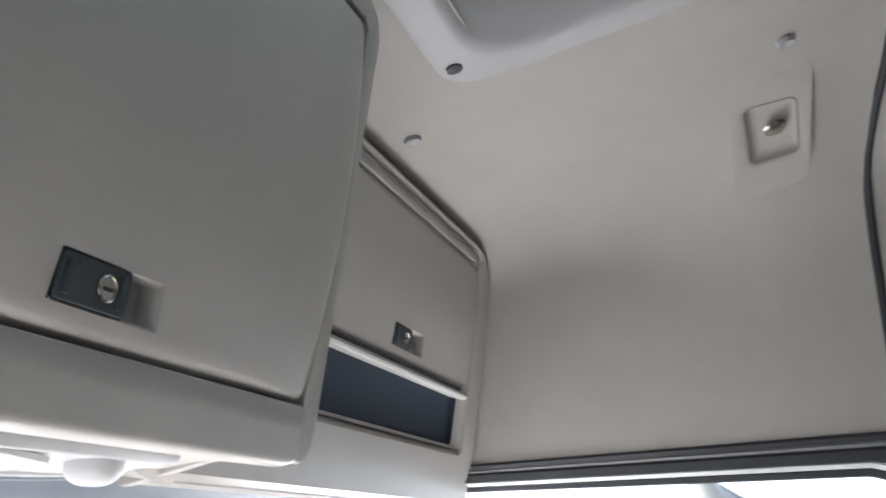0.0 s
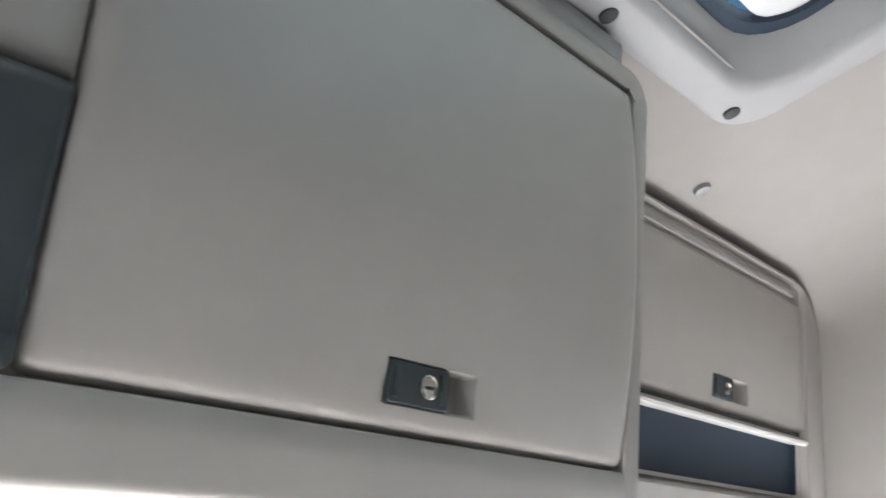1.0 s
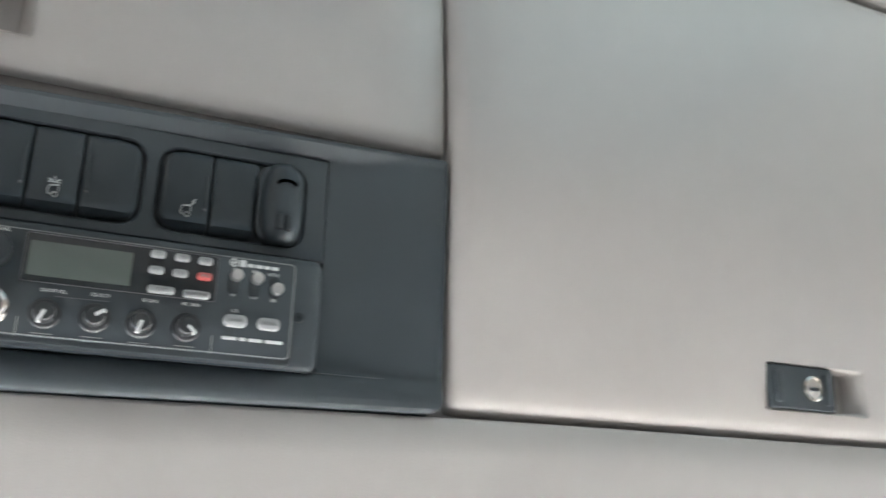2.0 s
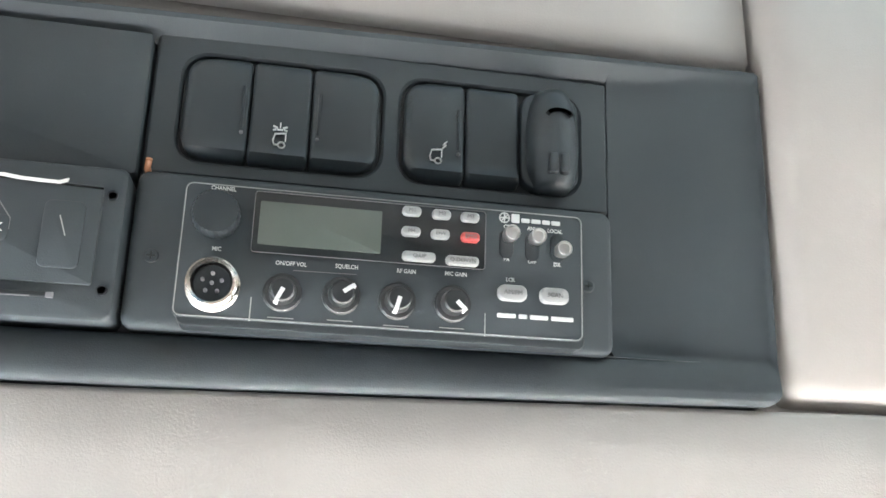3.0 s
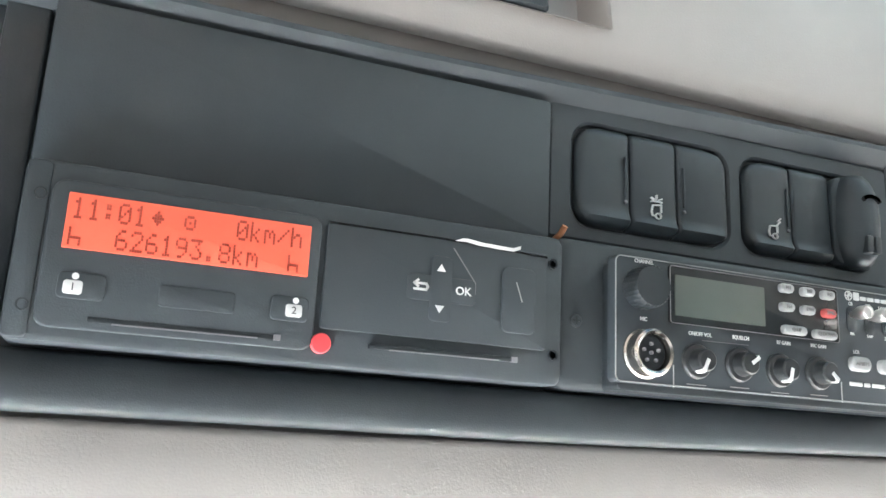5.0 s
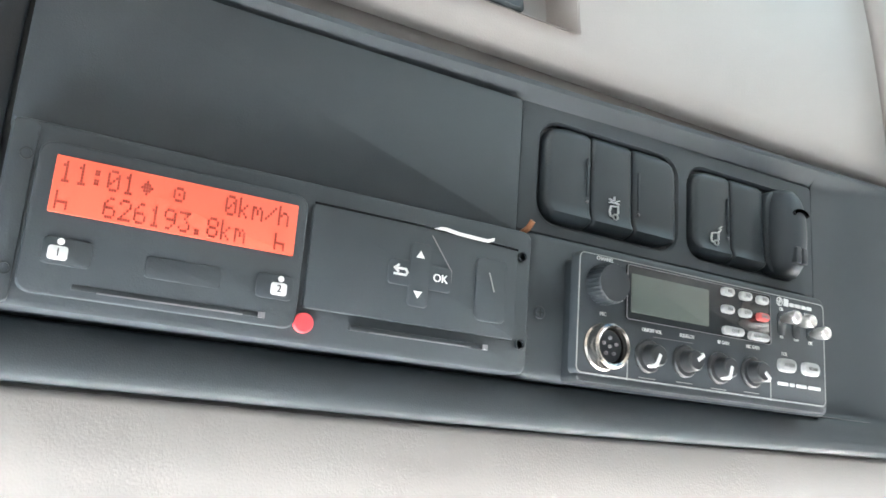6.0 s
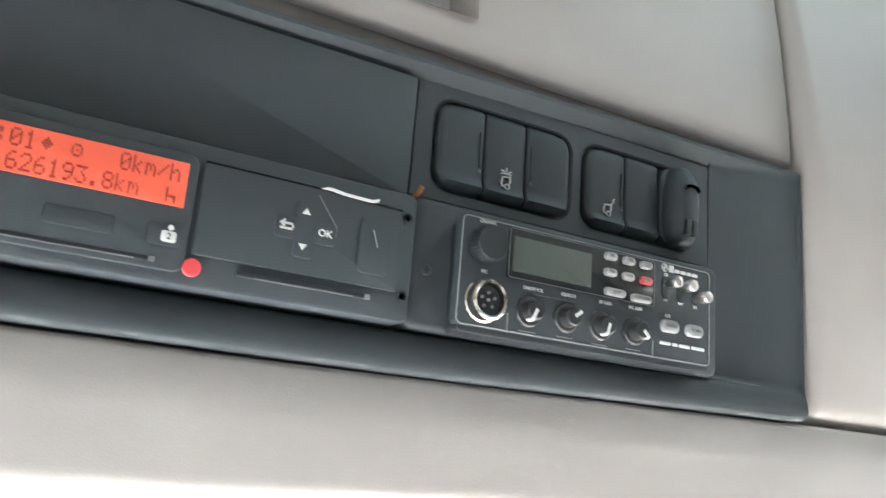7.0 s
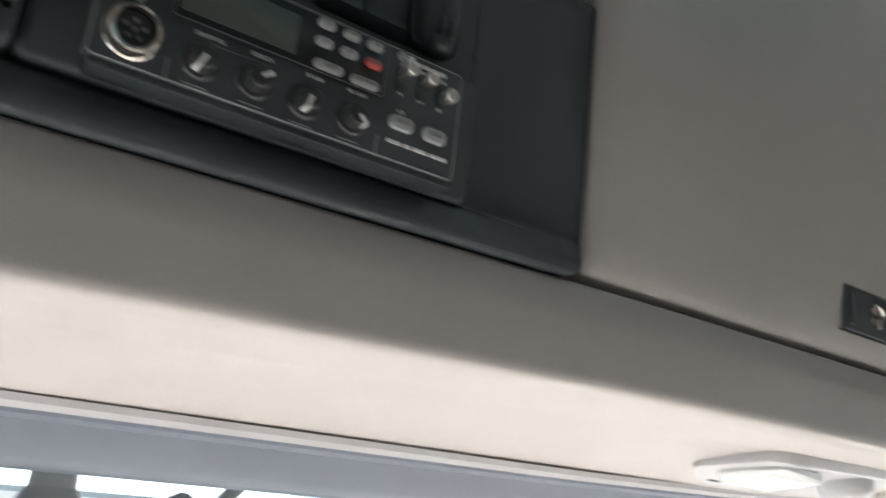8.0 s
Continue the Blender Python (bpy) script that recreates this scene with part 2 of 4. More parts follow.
def stroke(lines, w, y, thick=0.006):
    """Flat printed lines in x and z on a face at y."""
    bm = bmesh.new()
    for pts in lines:
        for (ax, az), (bx, bz) in zip(pts, pts[1:]):
            d = math.hypot(bx - ax, bz - az) or 1e-6
            ux, uz = (bx - ax) / d, (bz - az) / d
            ax2, az2, bx2, bz2 = ax - ux * w * .4, az - uz * w * .4, bx + ux * w * .4, bz + uz * w * .4
            nx, nz = -uz * w / 2, ux * w / 2
            loft([([(ax2 + nx, az2 + nz), (ax2 - nx, az2 - nz), (bx2 - nx, bz2 - nz), (bx2 + nx, bz2 + nz)], yy) for yy in (y - thick, y + 0.002)], bm=bm)
    return bm


def tube(points, r, n=8):
    """A round cord through places in grid steps; r in grid steps."""
    bm = bmesh.new()
    pts = [V(*p) for p in points]
    rows = []
    for k, p in enumerate(pts):
        d = (pts[min(k + 1, len(pts) - 1)] - pts[max(k - 1, 0)]).normalized()
        a = d.cross(Vector((0.31, 0.2, 0.93))).normalized()
        b = d.cross(a)
        rows.append([bm.verts.new(p + (a * math.cos(2 * math.pi * i / n) + b * math.sin(2 * math.pi * i / n)) * r * S) for i in range(n)])
    for a, b in zip(rows, rows[1:]):
        for i in range(n):
            bm.faces.new((a[i - 1], a[i], b[i], b[i - 1]))
    bm.faces.new(rows[0])
    bm.faces.new(list(reversed(rows[-1])))
    return bm


def lettering(text, x, z, y, height, wide=1.0, bold=0.0, lean=0.0):
    """Raised print that faces the cabin, centred on x and z; height of its capitals."""
    c = bpy.data.curves.new("print", "FONT")
    c.body, c.align_x, c.align_y, c.size, c.extrude, c.offset, c.shear = text, "CENTER", "CENTER", height * S / 0.7, 0.0004 * 0.6, bold * S, lean
    c.resolution_u = 3
    ob = new("print", c)
    bpy.context.view_layer.update()
    me = bpy.data.meshes.new_from_object(ob.evaluated_get(bpy.context.evaluated_depsgraph_get()))
    bpy.data.objects.remove(ob)
    bm = bmesh.new()
    bm.from_mesh(me)
    bpy.data.meshes.remove(me)
    for v in bm.verts:
        v.co = V(x, y, z) + Vector((v.co.x * wide, -v.co.z, v.co.y))
    return bm

# ---- the cab: lining, walls, windows ----
CX, RX, LX = 5.4, 18.1, -7.3         # middle of the cab, right and left side lining
FRONT, REAR, FLOOR = 2.0, -20.0, -Z0 / S


def roof(y):
    return 4.97 - 0.45 * max(y, -6.0)


def fillet(y):
    if y > -3.5:
        return 1.25 + 2.17 * min(max((1.7 - y) / 5.2, 0), 1) ** 2
    return 1.1 + 2.9 * min((1.7 - y) / 6.5, 1)


def sill(y):
    """Lower edge of the side lining, over the door."""
    return -0.29 - 0.183 * max(y, -9)


HATCH = (-0.45, 11.17, -8.0, -0.25)
tops = [HATCH[0] + (HATCH[1] - HATCH[0]) * k / 6 for k in range(7)]
ys = [2.0, 1.6, 1.2, 0.6, 0.2, -0.25, -0.8, -1.5, -2.2, -3.0, -3.62, -4.68, -5.3, -6.0, -6.6, -8.0, -9, -12, -16, -20]


def lining_row(y, off):
    z, r = roof(y), fillet(y)
    out = [(RX + 0.15 - 0.15 * k / 6 + off, sill(y) + (z - r - sill(y)) * k / 6) for k in range(6)]
    out += [(RX - r + (r + off) * math.cos(a), z - r + (r + off) * math.sin(a)) for a in [radians(90 * k / 10) for k in range(11)]]
    out += [(x, z + off) for x in reversed(tops)]
    out += [(2 * CX - x, zz) for x, zz in reversed(out[:17])]
    return out


bm = bmesh.new()
for off, flip in ((0.0, False), (0.35, True)):
    rows = [[bm.verts.new(V(x, y, z)) for x, z in lining_row(y, off)] for y in ys]
    for i, (a, b) in enumerate(zip(rows, rows[1:])):
        for j in range(len(a) - 1):
            if 17 <= j < 23 and HATCH[2] <= ys[i + 1] and ys[i] <= HATCH[3]:
                continue
            if 10 <= j < 14 and ys[i] == -3.62:      # opening of the hook recess
                continue
            bm.faces.new((a[j], a[j + 1], b[j + 1], b[j]))
tagged(part("ceiling", bm, LINING, angle=60), "pale beige padded roof and side lining", "ceiling", kind="structure")


def slab(name, corners, material, label, category, thick=(0, 0, 0)):
    """A flat wall from four corners, with thickness."""
    bm = bmesh.new()
    a = [bm.verts.new(V(*c)) for c in corners]
    b = [bm.verts.new(V(*c) + Vector(thick)) for c in corners]
    bm.faces.new(a)
    bm.faces.new(list(reversed(b)))
    for k in range(4):
        bm.faces.new((a[k - 1], a[k], b[k], b[k - 1]))
    return tagged(part(name, bm, material), label, category, kind="structure")


slab("floor", [(LX, 7, FLOOR), (RX, 7, FLOOR), (RX, REAR, FLOOR), (LX, REAR, FLOOR)], FLOORING, "plain light grey cab floor", "floor", (0, 0, -0.04))
slab("wall_rear", [(LX - .4, REAR, FLOOR), (RX + .4, REAR, FLOOR), (RX + .4, REAR, 8), (LX - .4, REAR, 8)], UPHOLSTERY, "plain charcoal rear wall of the cab", "wall", (0, -0.04, 0))
for side, x, t in (("right", RX + .2, 0.05), ("left", LX - .2, -0.05)):
    slab("wall_" + side, [(x, 7, FLOOR), (x, REAR, FLOOR), (x, REAR, -8), (x, 7, -8)], UPHOLSTERY, "plain charcoal lower cab side", "wall", (t, 0, 0))
    slab("wall_" + side, [(x, -8.2, -8), (x, REAR, -8), (x, REAR, 1.1), (x, -8.2, 0.95)], UPHOLSTERY, "charcoal cab side behind the door", "wall", (t, 0, 0))
    slab("wall_" + side, [(x, 7, -8), (x, 2.0, -8), (x, 2.0, -0.6), (x, 7, -0.6)], BEIGE, "beige windscreen pillar trim", "pillar", (t, 0, 0))
slab("wall_front", [(LX, 6.6, FLOOR), (RX, 6.6, FLOOR), (RX, 6.6, -10.5), (LX, 6.6, -10.5)], DARK, "plain dark front bulkhead under the windscreen", "wall", (0, 0.04, 0))
slab("wall_front", [(LX - .4, 2.9, -2.0), (RX + .4, 2.9, -2.0), (RX + .4, 2.9, 5.2), (LX - .4, 2.9, 5.2)], DARKER, "plain cab front behind the overhead shelf", "wall", (0, 0.04, 0))

# Unseen dashboard, drawn out rearward with a pale slab that bounces sunlight up.
slab("dashboard", [(LX, 1.5, -9.4), (RX, 1.5, -9.4), (RX, 6.6, -10.6), (LX, 6.6, -10.6)], DASHTOP, "plain grey dashboard top under the windscreen", "dashboard", (0, 0, -0.05))
slab("dashboard", [(LX, -5.3, -8.8), (RX, -5.3, -8.8), (RX, 1.48, -9.4), (LX, 1.48, -9.4)], FLOORING, "unseen pale slab added behind the dashboard top to bounce sunlight", "dashboard", (0, 0, -0.05))
slab("dashboard", [(LX, -5.3, -8.8), (RX, -5.3, -8.8), (RX, -2.0, FLOOR), (LX, -2.0, FLOOR)], UPHOLSTERY, "unseen charcoal front below the added pale slab", "dashboard", (0, 0.03, 0))

# windscreen and its upper trim
def rise(x):
    q = min(max((x - 6.3) / 3.4, 0), 1)
    return 0.16 * q * q * (3 - 2 * q)


screen = slab("window_1", [(LX, 2.75, -1.95), (RX, 2.75, -1.95), (RX, 6.5, -10.5), (LX, 6.5, -10.5)], PANE, "large clear windscreen", "windscreen", (0, 0.005, 0))
screen.visible_shadow = False
bm = extrusion([(2.18, -1.60), (2.30, -1.56), (2.9, -1.56), (2.9, -2.0), (2.62, -1.96), (2.5, -1.9), (2.42, -1.78), (2.34, -1.69), (2.22, -1.66)], LX, RX, 40,
               lambda x: (0, 0.012 * max(x - 4, 0) + 0.0))
for v in bm.verts:
    v.co.z += rise(v.co.x / S) * S * min(max((v.co.z - V(0, 0, -2.0).z) / (0.4 * S), 0), 1)
tagged(part("trim", bm, surface("blue_grey_plastic", (0.125, 0.147, 0.185), 0.45, grain=900, bump=0.2)), "blue-grey plastic trim along the windscreen top", "trim", kind="structure")
bm = extrusion([(2.02, -1.555), (2.2, -1.545), (2.26, -1.60), (2.2, -1.635), (2.05, -1.60)], LX, RX, 40, lambda x: (0, 0.012 * max(x - 4, 0)))
for v in bm.verts:
    v.co.z += rise(v.co.x / S) * S
tagged(part("trim", bm, GREY), "thin light grey bead above the windscreen trim", "trim", kind="structure")

# door openings: rubber seals that follow the side lining, and the glass
def along(profile, side, y0=1.95, y1=-8.2, n=40, curve=True):
    bm = bmesh.new()
    rows = []
    for k in range(n + 1):
        y = y0 + (y1 - y0) * k / n
        wide = 1 + 0.05 * (1.5 - y)
        drop = 2.2 * max(-6.0 - y, 0) ** 2 if curve else 0
        rows.append([bm.verts.new(V(RX + 0.15 + a if side > 0 else 2 * CX - RX - 0.15 - a, y, sill(y) + b * wide - min(drop, 8))) for a, b in profile])
    for a, b in zip(rows, rows[1:]):
        for i in range(len(a)):
            bm.faces.new((a[i - 1], a[i], b[i], b[i - 1]))
    bm.faces.new(rows[0])
    bm.faces.new(list(reversed(rows[-1])))
    return bm


for k, (side, name) in enumerate(((1, "window_2"), (-1, "window_3"))):
    door = thing(name, "cab door window with layered black rubber seals", "door window", (RX if side > 0 else LX, -3, -8), kind="structure")
    part("seal", along([(-0.03, 0.02), (-0.08, -0.03), (-0.05, -0.10), (0.2, -0.10), (0.2, 0.02)], side, curve=False), RUBBER, door, "black outer rubber seal")
    part("strip", along([(-0.02, -0.10), (-0.05, -0.13), (-0.02, -0.17), (0.2, -0.17), (0.2, -0.10)], side, curve=False), MIDGREY, door, "grey strip between the seals")
    part("seal", along([(0.0, -0.17), (-0.06, -0.22), (-0.04, -0.36), (0.25, -0.38), (0.25, -0.17)], side, curve=False), RUBBER, door, "black inner rubber seal")
    part("strip", along([(0.05, -0.35), (0.02, -0.38), (0.05, -0.44), (0.25, -0.44), (0.25, -0.35)], side), WHITEPLASTIC, door, "pale painted door edge")
    part("window_frame", along([(0.1, -0.44), (0.06, -0.46), (0.08, -0.54), (0.3, -0.55), (0.3, -0.44)], side), RUBBER, door)
    xa = RX + 0.2 if side > 0 else LX - 0.4
    part("corner_panel", box(xa, xa + 0.2, -8.2, -6.75, -8, 0.35, 0.05), RUBBER, door, "black corner of the door frame")
    bm = bmesh.new()
    x = RX + 0.32 if side > 0 else LX - 0.32
    vs = [V(x, 1.9, -1.3), V(x, -8.2, 0.6), V(x, -8.2, -8), V(x, 1.9, -8)]
    a, b = [bm.verts.new(v) for v in vs], [bm.verts.new(v + Vector((0.004 * side, 0, 0))) for v in vs]
    bm.faces.new(a)
    bm.faces.new(list(reversed(b)))
    for i in range(4):
        bm.faces.new((a[i - 1], a[i], b[i], b[i - 1]))
    part("pane", bm, PANE, door).visible_shadow = False

# roof hatch
def on_roof(x, v, z):
    """Grid place for a spot x across and v to the rear along the sloping roof, z above it."""
    n = Vector((0, 0.41, 0.912))
    return V(x, v, roof(v)) + n * (z * S)


hatch = thing("roof_hatch", "grey-framed roof hatch with tinted glass and white corner catch", "roof hatch", (5.4, -4.2, roof(-4.2)))
FR = (-1.1, 11.82, -8.7, 0.42)
def hatch_loop(d, z, r):
    return rr(FR[0] + d, FR[1] - d, FR[2] + d, FR[3] - d, r, 6), z
bm = loft([hatch_loop(0.0, 0.05, 0.8), hatch_loop(0.0, -0.02, 0.8), hatch_loop(0.05, -0.06, 0.8), hatch_loop(0.46, -0.13, 0.9), hatch_loop(0.54, -0.12, 0.95), hatch_loop(0.62, -0.04, 1.0), hatch_loop(0.86, 0.42, 1.0), hatch_loop(0.95, 0.5, 1.0)],
          False, False, place=lambda x, y, z: on_roof(x, z, y))
part("frame", bm, GREY, hatch, "light grey moulded hatch frame")
bm = loft([hatch_loop(0.84, 0.46, 1.0), hatch_loop(0.88, 0.40, 1.0), hatch_loop(1.02, 0.42, 0.95), hatch_loop(1.08, 0.6, 0.9)], False, False, place=lambda x, y, z: on_roof(x, z, y))
part("gasket", bm, NAVY, hatch, "dark blue rubber gasket")
part("lid", loft([hatch_loop(0.9, 0.6, 0.9), hatch_loop(0.9, 0.68, 0.9)], place=lambda x, y, z: on_roof(x, z, y)), clear("hatch_glass", (0.32, 0.44, 0.42), 0.05), hatch, "tinted glass lid").visible_shadow = False
part("corner_catch", loft([(rr(8.75, 10.75, -2.6, -0.78, 0.6, 6), 0.58), (rr(8.75, 10.75, -2.6, -0.78, 0.6, 6), 0.5), (rr(8.85, 10.65, -2.5, -0.88, 0.55, 6), 0.46)], place=lambda x, y, z: on_roof(x, z, y)), WHITEPLASTIC, hatch, "white plastic corner catch")
for x, v in ((7.85, 0.19), (11.04, 0.175), (4.6, 0.19)):
    part("screw", loft([(ring(x, v, 0.115, 16), -0.07), (ring(x, v, 0.115, 16), -0.12), (ring(x, v, 0.09, 16), -0.13), (ring(x, v, 0.03, 16), -0.133)], place=lambda a, b, c: on_roof(a, c, b)), RUBBER, hatch, "dark recessed screw")

# ---- overhead shelf: shell, cabinets ----
shell = thing("overhead_shelf", "beige moulded overhead shelf above the windscreen", "shelf", (2, 1.5, -1.6), kind="structure")
part("body", plate(LX, 8.80, -1.10, 1.55, 0.34, 2.85, r=0.3, bev=0.1, n=5), BEIGE, shell)
part("back_panel", plate(LX, 8.78, 1.40, 4.60, 0.95, 2.8, r=0.3, bev=0.1, n=5), BEIGE, shell)
# lower band, rolled under towards the windscreen
prof = [(0.30, -0.535), (0.205, -0.54), (0.183, -0.568), (0.18, -0.8), (0.18, -1.06), (0.18, -1.09), (0.187, -1.125), (0.205, -1.148), (0.235, -1.163), (0.29, -1.178), (0.35, -1.188), (1.0, -1.20), (1.1, -1.212), (1.25, -1.25), (2.2, -1.60), (2.3, -1.58), (2.3, -0.9), (0.5, -0.6)]
bm = extrusion(prof, LX, 8.35, 24)
for v in bm.verts:      # the front edge rises towards the pillar
    v.co.z += rise(v.co.x / S) * S * min(max((v.co.y / S - 1.1) / 1.1, 0), 1)
for v in bm.verts:      # the band hangs a little lower under the console
    v.co.z -= (0.075 if v.co.z < V(0, 0, -0.7).z else 0.05) * S * min(max((2.8 - v.co.x / S) / 4.0, 0), 1.2) * min(max((2.2 - v.co.y / S) / 1.5, 0), 1)
part("fascia", bm, SKIN, shell, "smooth beige lower band", 50)
bm = bmesh.new()
rows = []
for k in range(10):
    a = radians(90 * k / 9)
    roll, lift = 0.10 * (max(math.sin(a) - 0.8, 0) / 0.2) ** 2, 0.43 * (1 - math.cos(a))
    rows.append([bm.verts.new(V(8.35 + 0.43 * math.sin(a), y + (roll if y < 0.3 else 0), z + lift * min(max((-0.76 - z) / 0.43, 0), 1) * (1 - 0.65 * min(max((y - 0.35) / 0.85, 0), 1)))) for y, z in prof])
for a, b in zip(rows, rows[1:]):
    for i in range(len(a)):
        bm.faces.new((a[i - 1], a[i], b[i], b[i - 1]))
bm.faces.new(rows[0])
bm.faces.new(list(reversed(rows[-1])))
part("corner", bm, SKIN, shell, angle=50)


def panel_door(name, x0, x1, z0, z1, belly, y, pocket, corner, material, parent, thick=0.12, curl=0.1, deep=0.12):
    """A moulded door leaf with a soft belly, rolled edges, rounded corners and a hole for its lock recess."""
    xs = sorted({x0, x0 + curl * .35, x0 + curl, x1, x1 - curl * .35, x1 - curl, pocket[0], pocket[1], *[x0 + (x1 - x0) * k / 14 for k in range(1, 14)]})
    zs = sorted({z0, z0 + curl * .35, z0 + curl, z1, z1 - curl * .35, z1 - curl, pocket[2], pocket[3], *[z0 + (z1 - z0) * k / 16 for k in range(1, 16)]})
    bm = bmesh.new()

    def at(x, z, back):
        e = min(x - x0, x1 - x, z - z0, z1 - z)
        roll = thick * (1 - math.sqrt(max(1 - (1 - min(e / curl, 1)) ** 2, 0)))
        bel = belly * math.sin(math.pi * (z - z0) / (z1 - z0)) ** 0.8
        cx, cz = min(max(x, x0 + corner), x1 - corner), min(max(z, z0 + corner), z1 - corner)
        d = max(abs(x - cx), abs(z - cz))
        h = math.hypot(x - cx, z - cz)
        if x != cx and z != cz and h > 1e-6:
            x, z = cx + (x - cx) * d / h, cz + (z - cz) * d / h
        return V(x, y - bel + (deep if back else roll), z)

    rims = []
    for back in (False, True):
        g = [[bm.verts.new(at(x, z, back)) for z in zs] for x in xs]
        rims.append([c[0] for c in g] + g[-1][1:] + [c[-1] for c in g[-2::-1]] + g[0][-2:0:-1])
        for i in range(len(xs) - 1):
            for j in range(len(zs) - 1):
                if pocket[0] <= xs[i] and xs[i + 1] <= pocket[1] and pocket[2] <= zs[j] and zs[j + 1] <= pocket[3]:
                    continue
                bm.faces.new((g[i][j], g[i + 1][j], g[i + 1][j + 1], g[i][j + 1]))
    if deep > thick:        # side returns of a deep leaf
        for i in range(len(rims[0])):
            bm.faces.new((rims[0][i - 1], rims[0][i], rims[1][i], rims[1][i - 1]))
    return part(name, bm, material, parent, angle=50), lambda z: y - belly * math.sin(math.pi * (z - z0) / (z1 - z0)) ** 0.8


def lock(parent, pocket, y, k=1.0, keyed=True):
    """Recessed black catch with a keyed barrel in a moulded pocket."""
    x0, x1, z0, z1 = pocket
    o = 0.012
    bm = loft([(rr(x0 - o, x1 + o, z0 - o, z1 + o, 0.02, 3), y - 0.006), (rr(x0 + 0.01, x1 - 0.01, z0 + 0.01, z1 - 0.01, 0.03, 3), y + 0.02), (rr(x0 + 0.05, x1 - 0.10, z0 + 0.02, z1 - 0.02, 0.03, 3), y + 0.16)], False, True)
    part("lock_recess", bm, BEIGE, parent)
    a, b = x0 + 0.02, x0 + 0.74 * k
    catch = part("catch", loft([(rr(a, b, z0 + 0.005, z1 - 0.005, 0.03, 3), y + 0.15), (rr(a, b, z0 + 0.005, z1 - 0.005, 0.03, 3), y + 0.01), (rr(a + .02, b - .02, z0 + 0.02, z1 - 0.02, 0.03, 3), y - 0.012)]), DARK, parent, "black plastic push catch")
    zc = (z0 + z1) / 2
    part("grip", plate(a + 0.06 * k, a + 0.13 * k, z0 + 0.06, z1 - 0.06, y - 0.03, y - 0.01, 0.02, 0.006, 2), SWITCH, catch)
    part("grip", plate(b - 0.13 * k, b - 0.07 * k, z0 + 0.06, z1 - 0.06, y - 0.03, y - 0.01, 0.02, 0.006, 2), SWITCH, catch)
    if keyed:
        cx = a + 0.46 * k
        barrel = part("lock_barrel", drum(cx, zc, [(0.105 * k, y - 0.008), (0.105 * k, y - 0.035), (0.09 * k, y - 0.045), (0.085 * k, y - 0.03), (0.01, y - 0.03)], 24), CHROME, catch, "worn metal lock barrel")
        part("keyhole", plate(cx - 0.045 * k, cx + 0.055 * k, zc - 0.02, zc + 0.012, y - 0.036, y - 0.02, 0.01, 0.003, 2), DARKER, barrel)
    return catch


# middle cabinet
mid_cab = thing("overhead_cabinet", "beige overhead cabinet with a large closed flap and black lock", "cabinet", (5.4, 0.5, -0.5), group="overhead cabinets")
BOWED.append(mid_cab)
arc = lambda cx, cz, r: [(cx + r * math.cos(radians(a)), cz + r * math.sin(radians(a))) for a in range(0, 91, 15)]
hoop = [(2.07, 4.065)] + arc(8.40, 3.935, 0.13)[::-1] + [(8.53, -1.10)] + [(8.352 + 0.44 * math.cos(radians(a)), -0.762 + 0.44 * math.sin(radians(a))) for a in range(-58, 1, 8)] + arc(8.48, 3.98, 0.32) + [(2.07, 4.30)]
bm = loft([(hoop, 0.172), (hoop, 1.2)])
bmesh.ops.bevel(bm, geom=[e for e in bm.edges if all(abs(v.co.y - 0.172 * S) < 1e-6 for v in e.verts)], offset=0.045 * S, segments=3, affect="EDGES", profile=0.5)
part("surround", bm, BEIGE, mid_cab, "beige strip that rounds the flap's upper corner", 50)
part("bead", plate(2.07, 8.30, 4.32, 4.62, 0.21, 0.6, 0.04, 0.03), GREY, mid_cab, "thin light grey bead")
part("side", loft([(rr(8.5, 8.795, -0.8, 4.28, 0.3, 5), 0.5), (rr(8.5, 8.795, -0.8, 4.28, 0.3, 5), 2.8)]), BEIGE, mid_cab)
PK = (4.89, 5.98, -0.295, 0.085)
leaf, skin = panel_door("door", 2.095, 8.50, -0.522, 4.03, 0.17, 0.19, PK, 0.10, BEIGE, mid_cab, curl=0.13, deep=0.34)
lock(leaf, PK, skin(-0.1))

# cabinet above the dark console
left_cab = thing("overhead_cabinet", "beige overhead cabinet with a closed flap above the black console", "cabinet", (-1.5, 0.5, 1.36), group="overhead cabinets")
BOWED.append(left_cab)
PL = (-1.90, -0.79, 1.60, 1.99)
leaf, skin = panel_door("door", -5.3, 2.075, 1.345, 4.03, 0.10, 0.22, PL, 0.06, BEIGE, left_cab, curl=0.05)
lock(leaf, PL, skin(1.75))
# Trim darker than the flap: shade under the roof put into its colour.
part("top_trim", plate(-5.3, 2.03, 4.065, 4.30, 0.18, 0.6, 0.06, 0.045), STRIP, left_cab)
part("bead", plate(-5.3, 2.05, 4.32, 4.62, 0.21, 0.6, 0.04, 0.03), GREY, left_cab, "thin light grey bead")

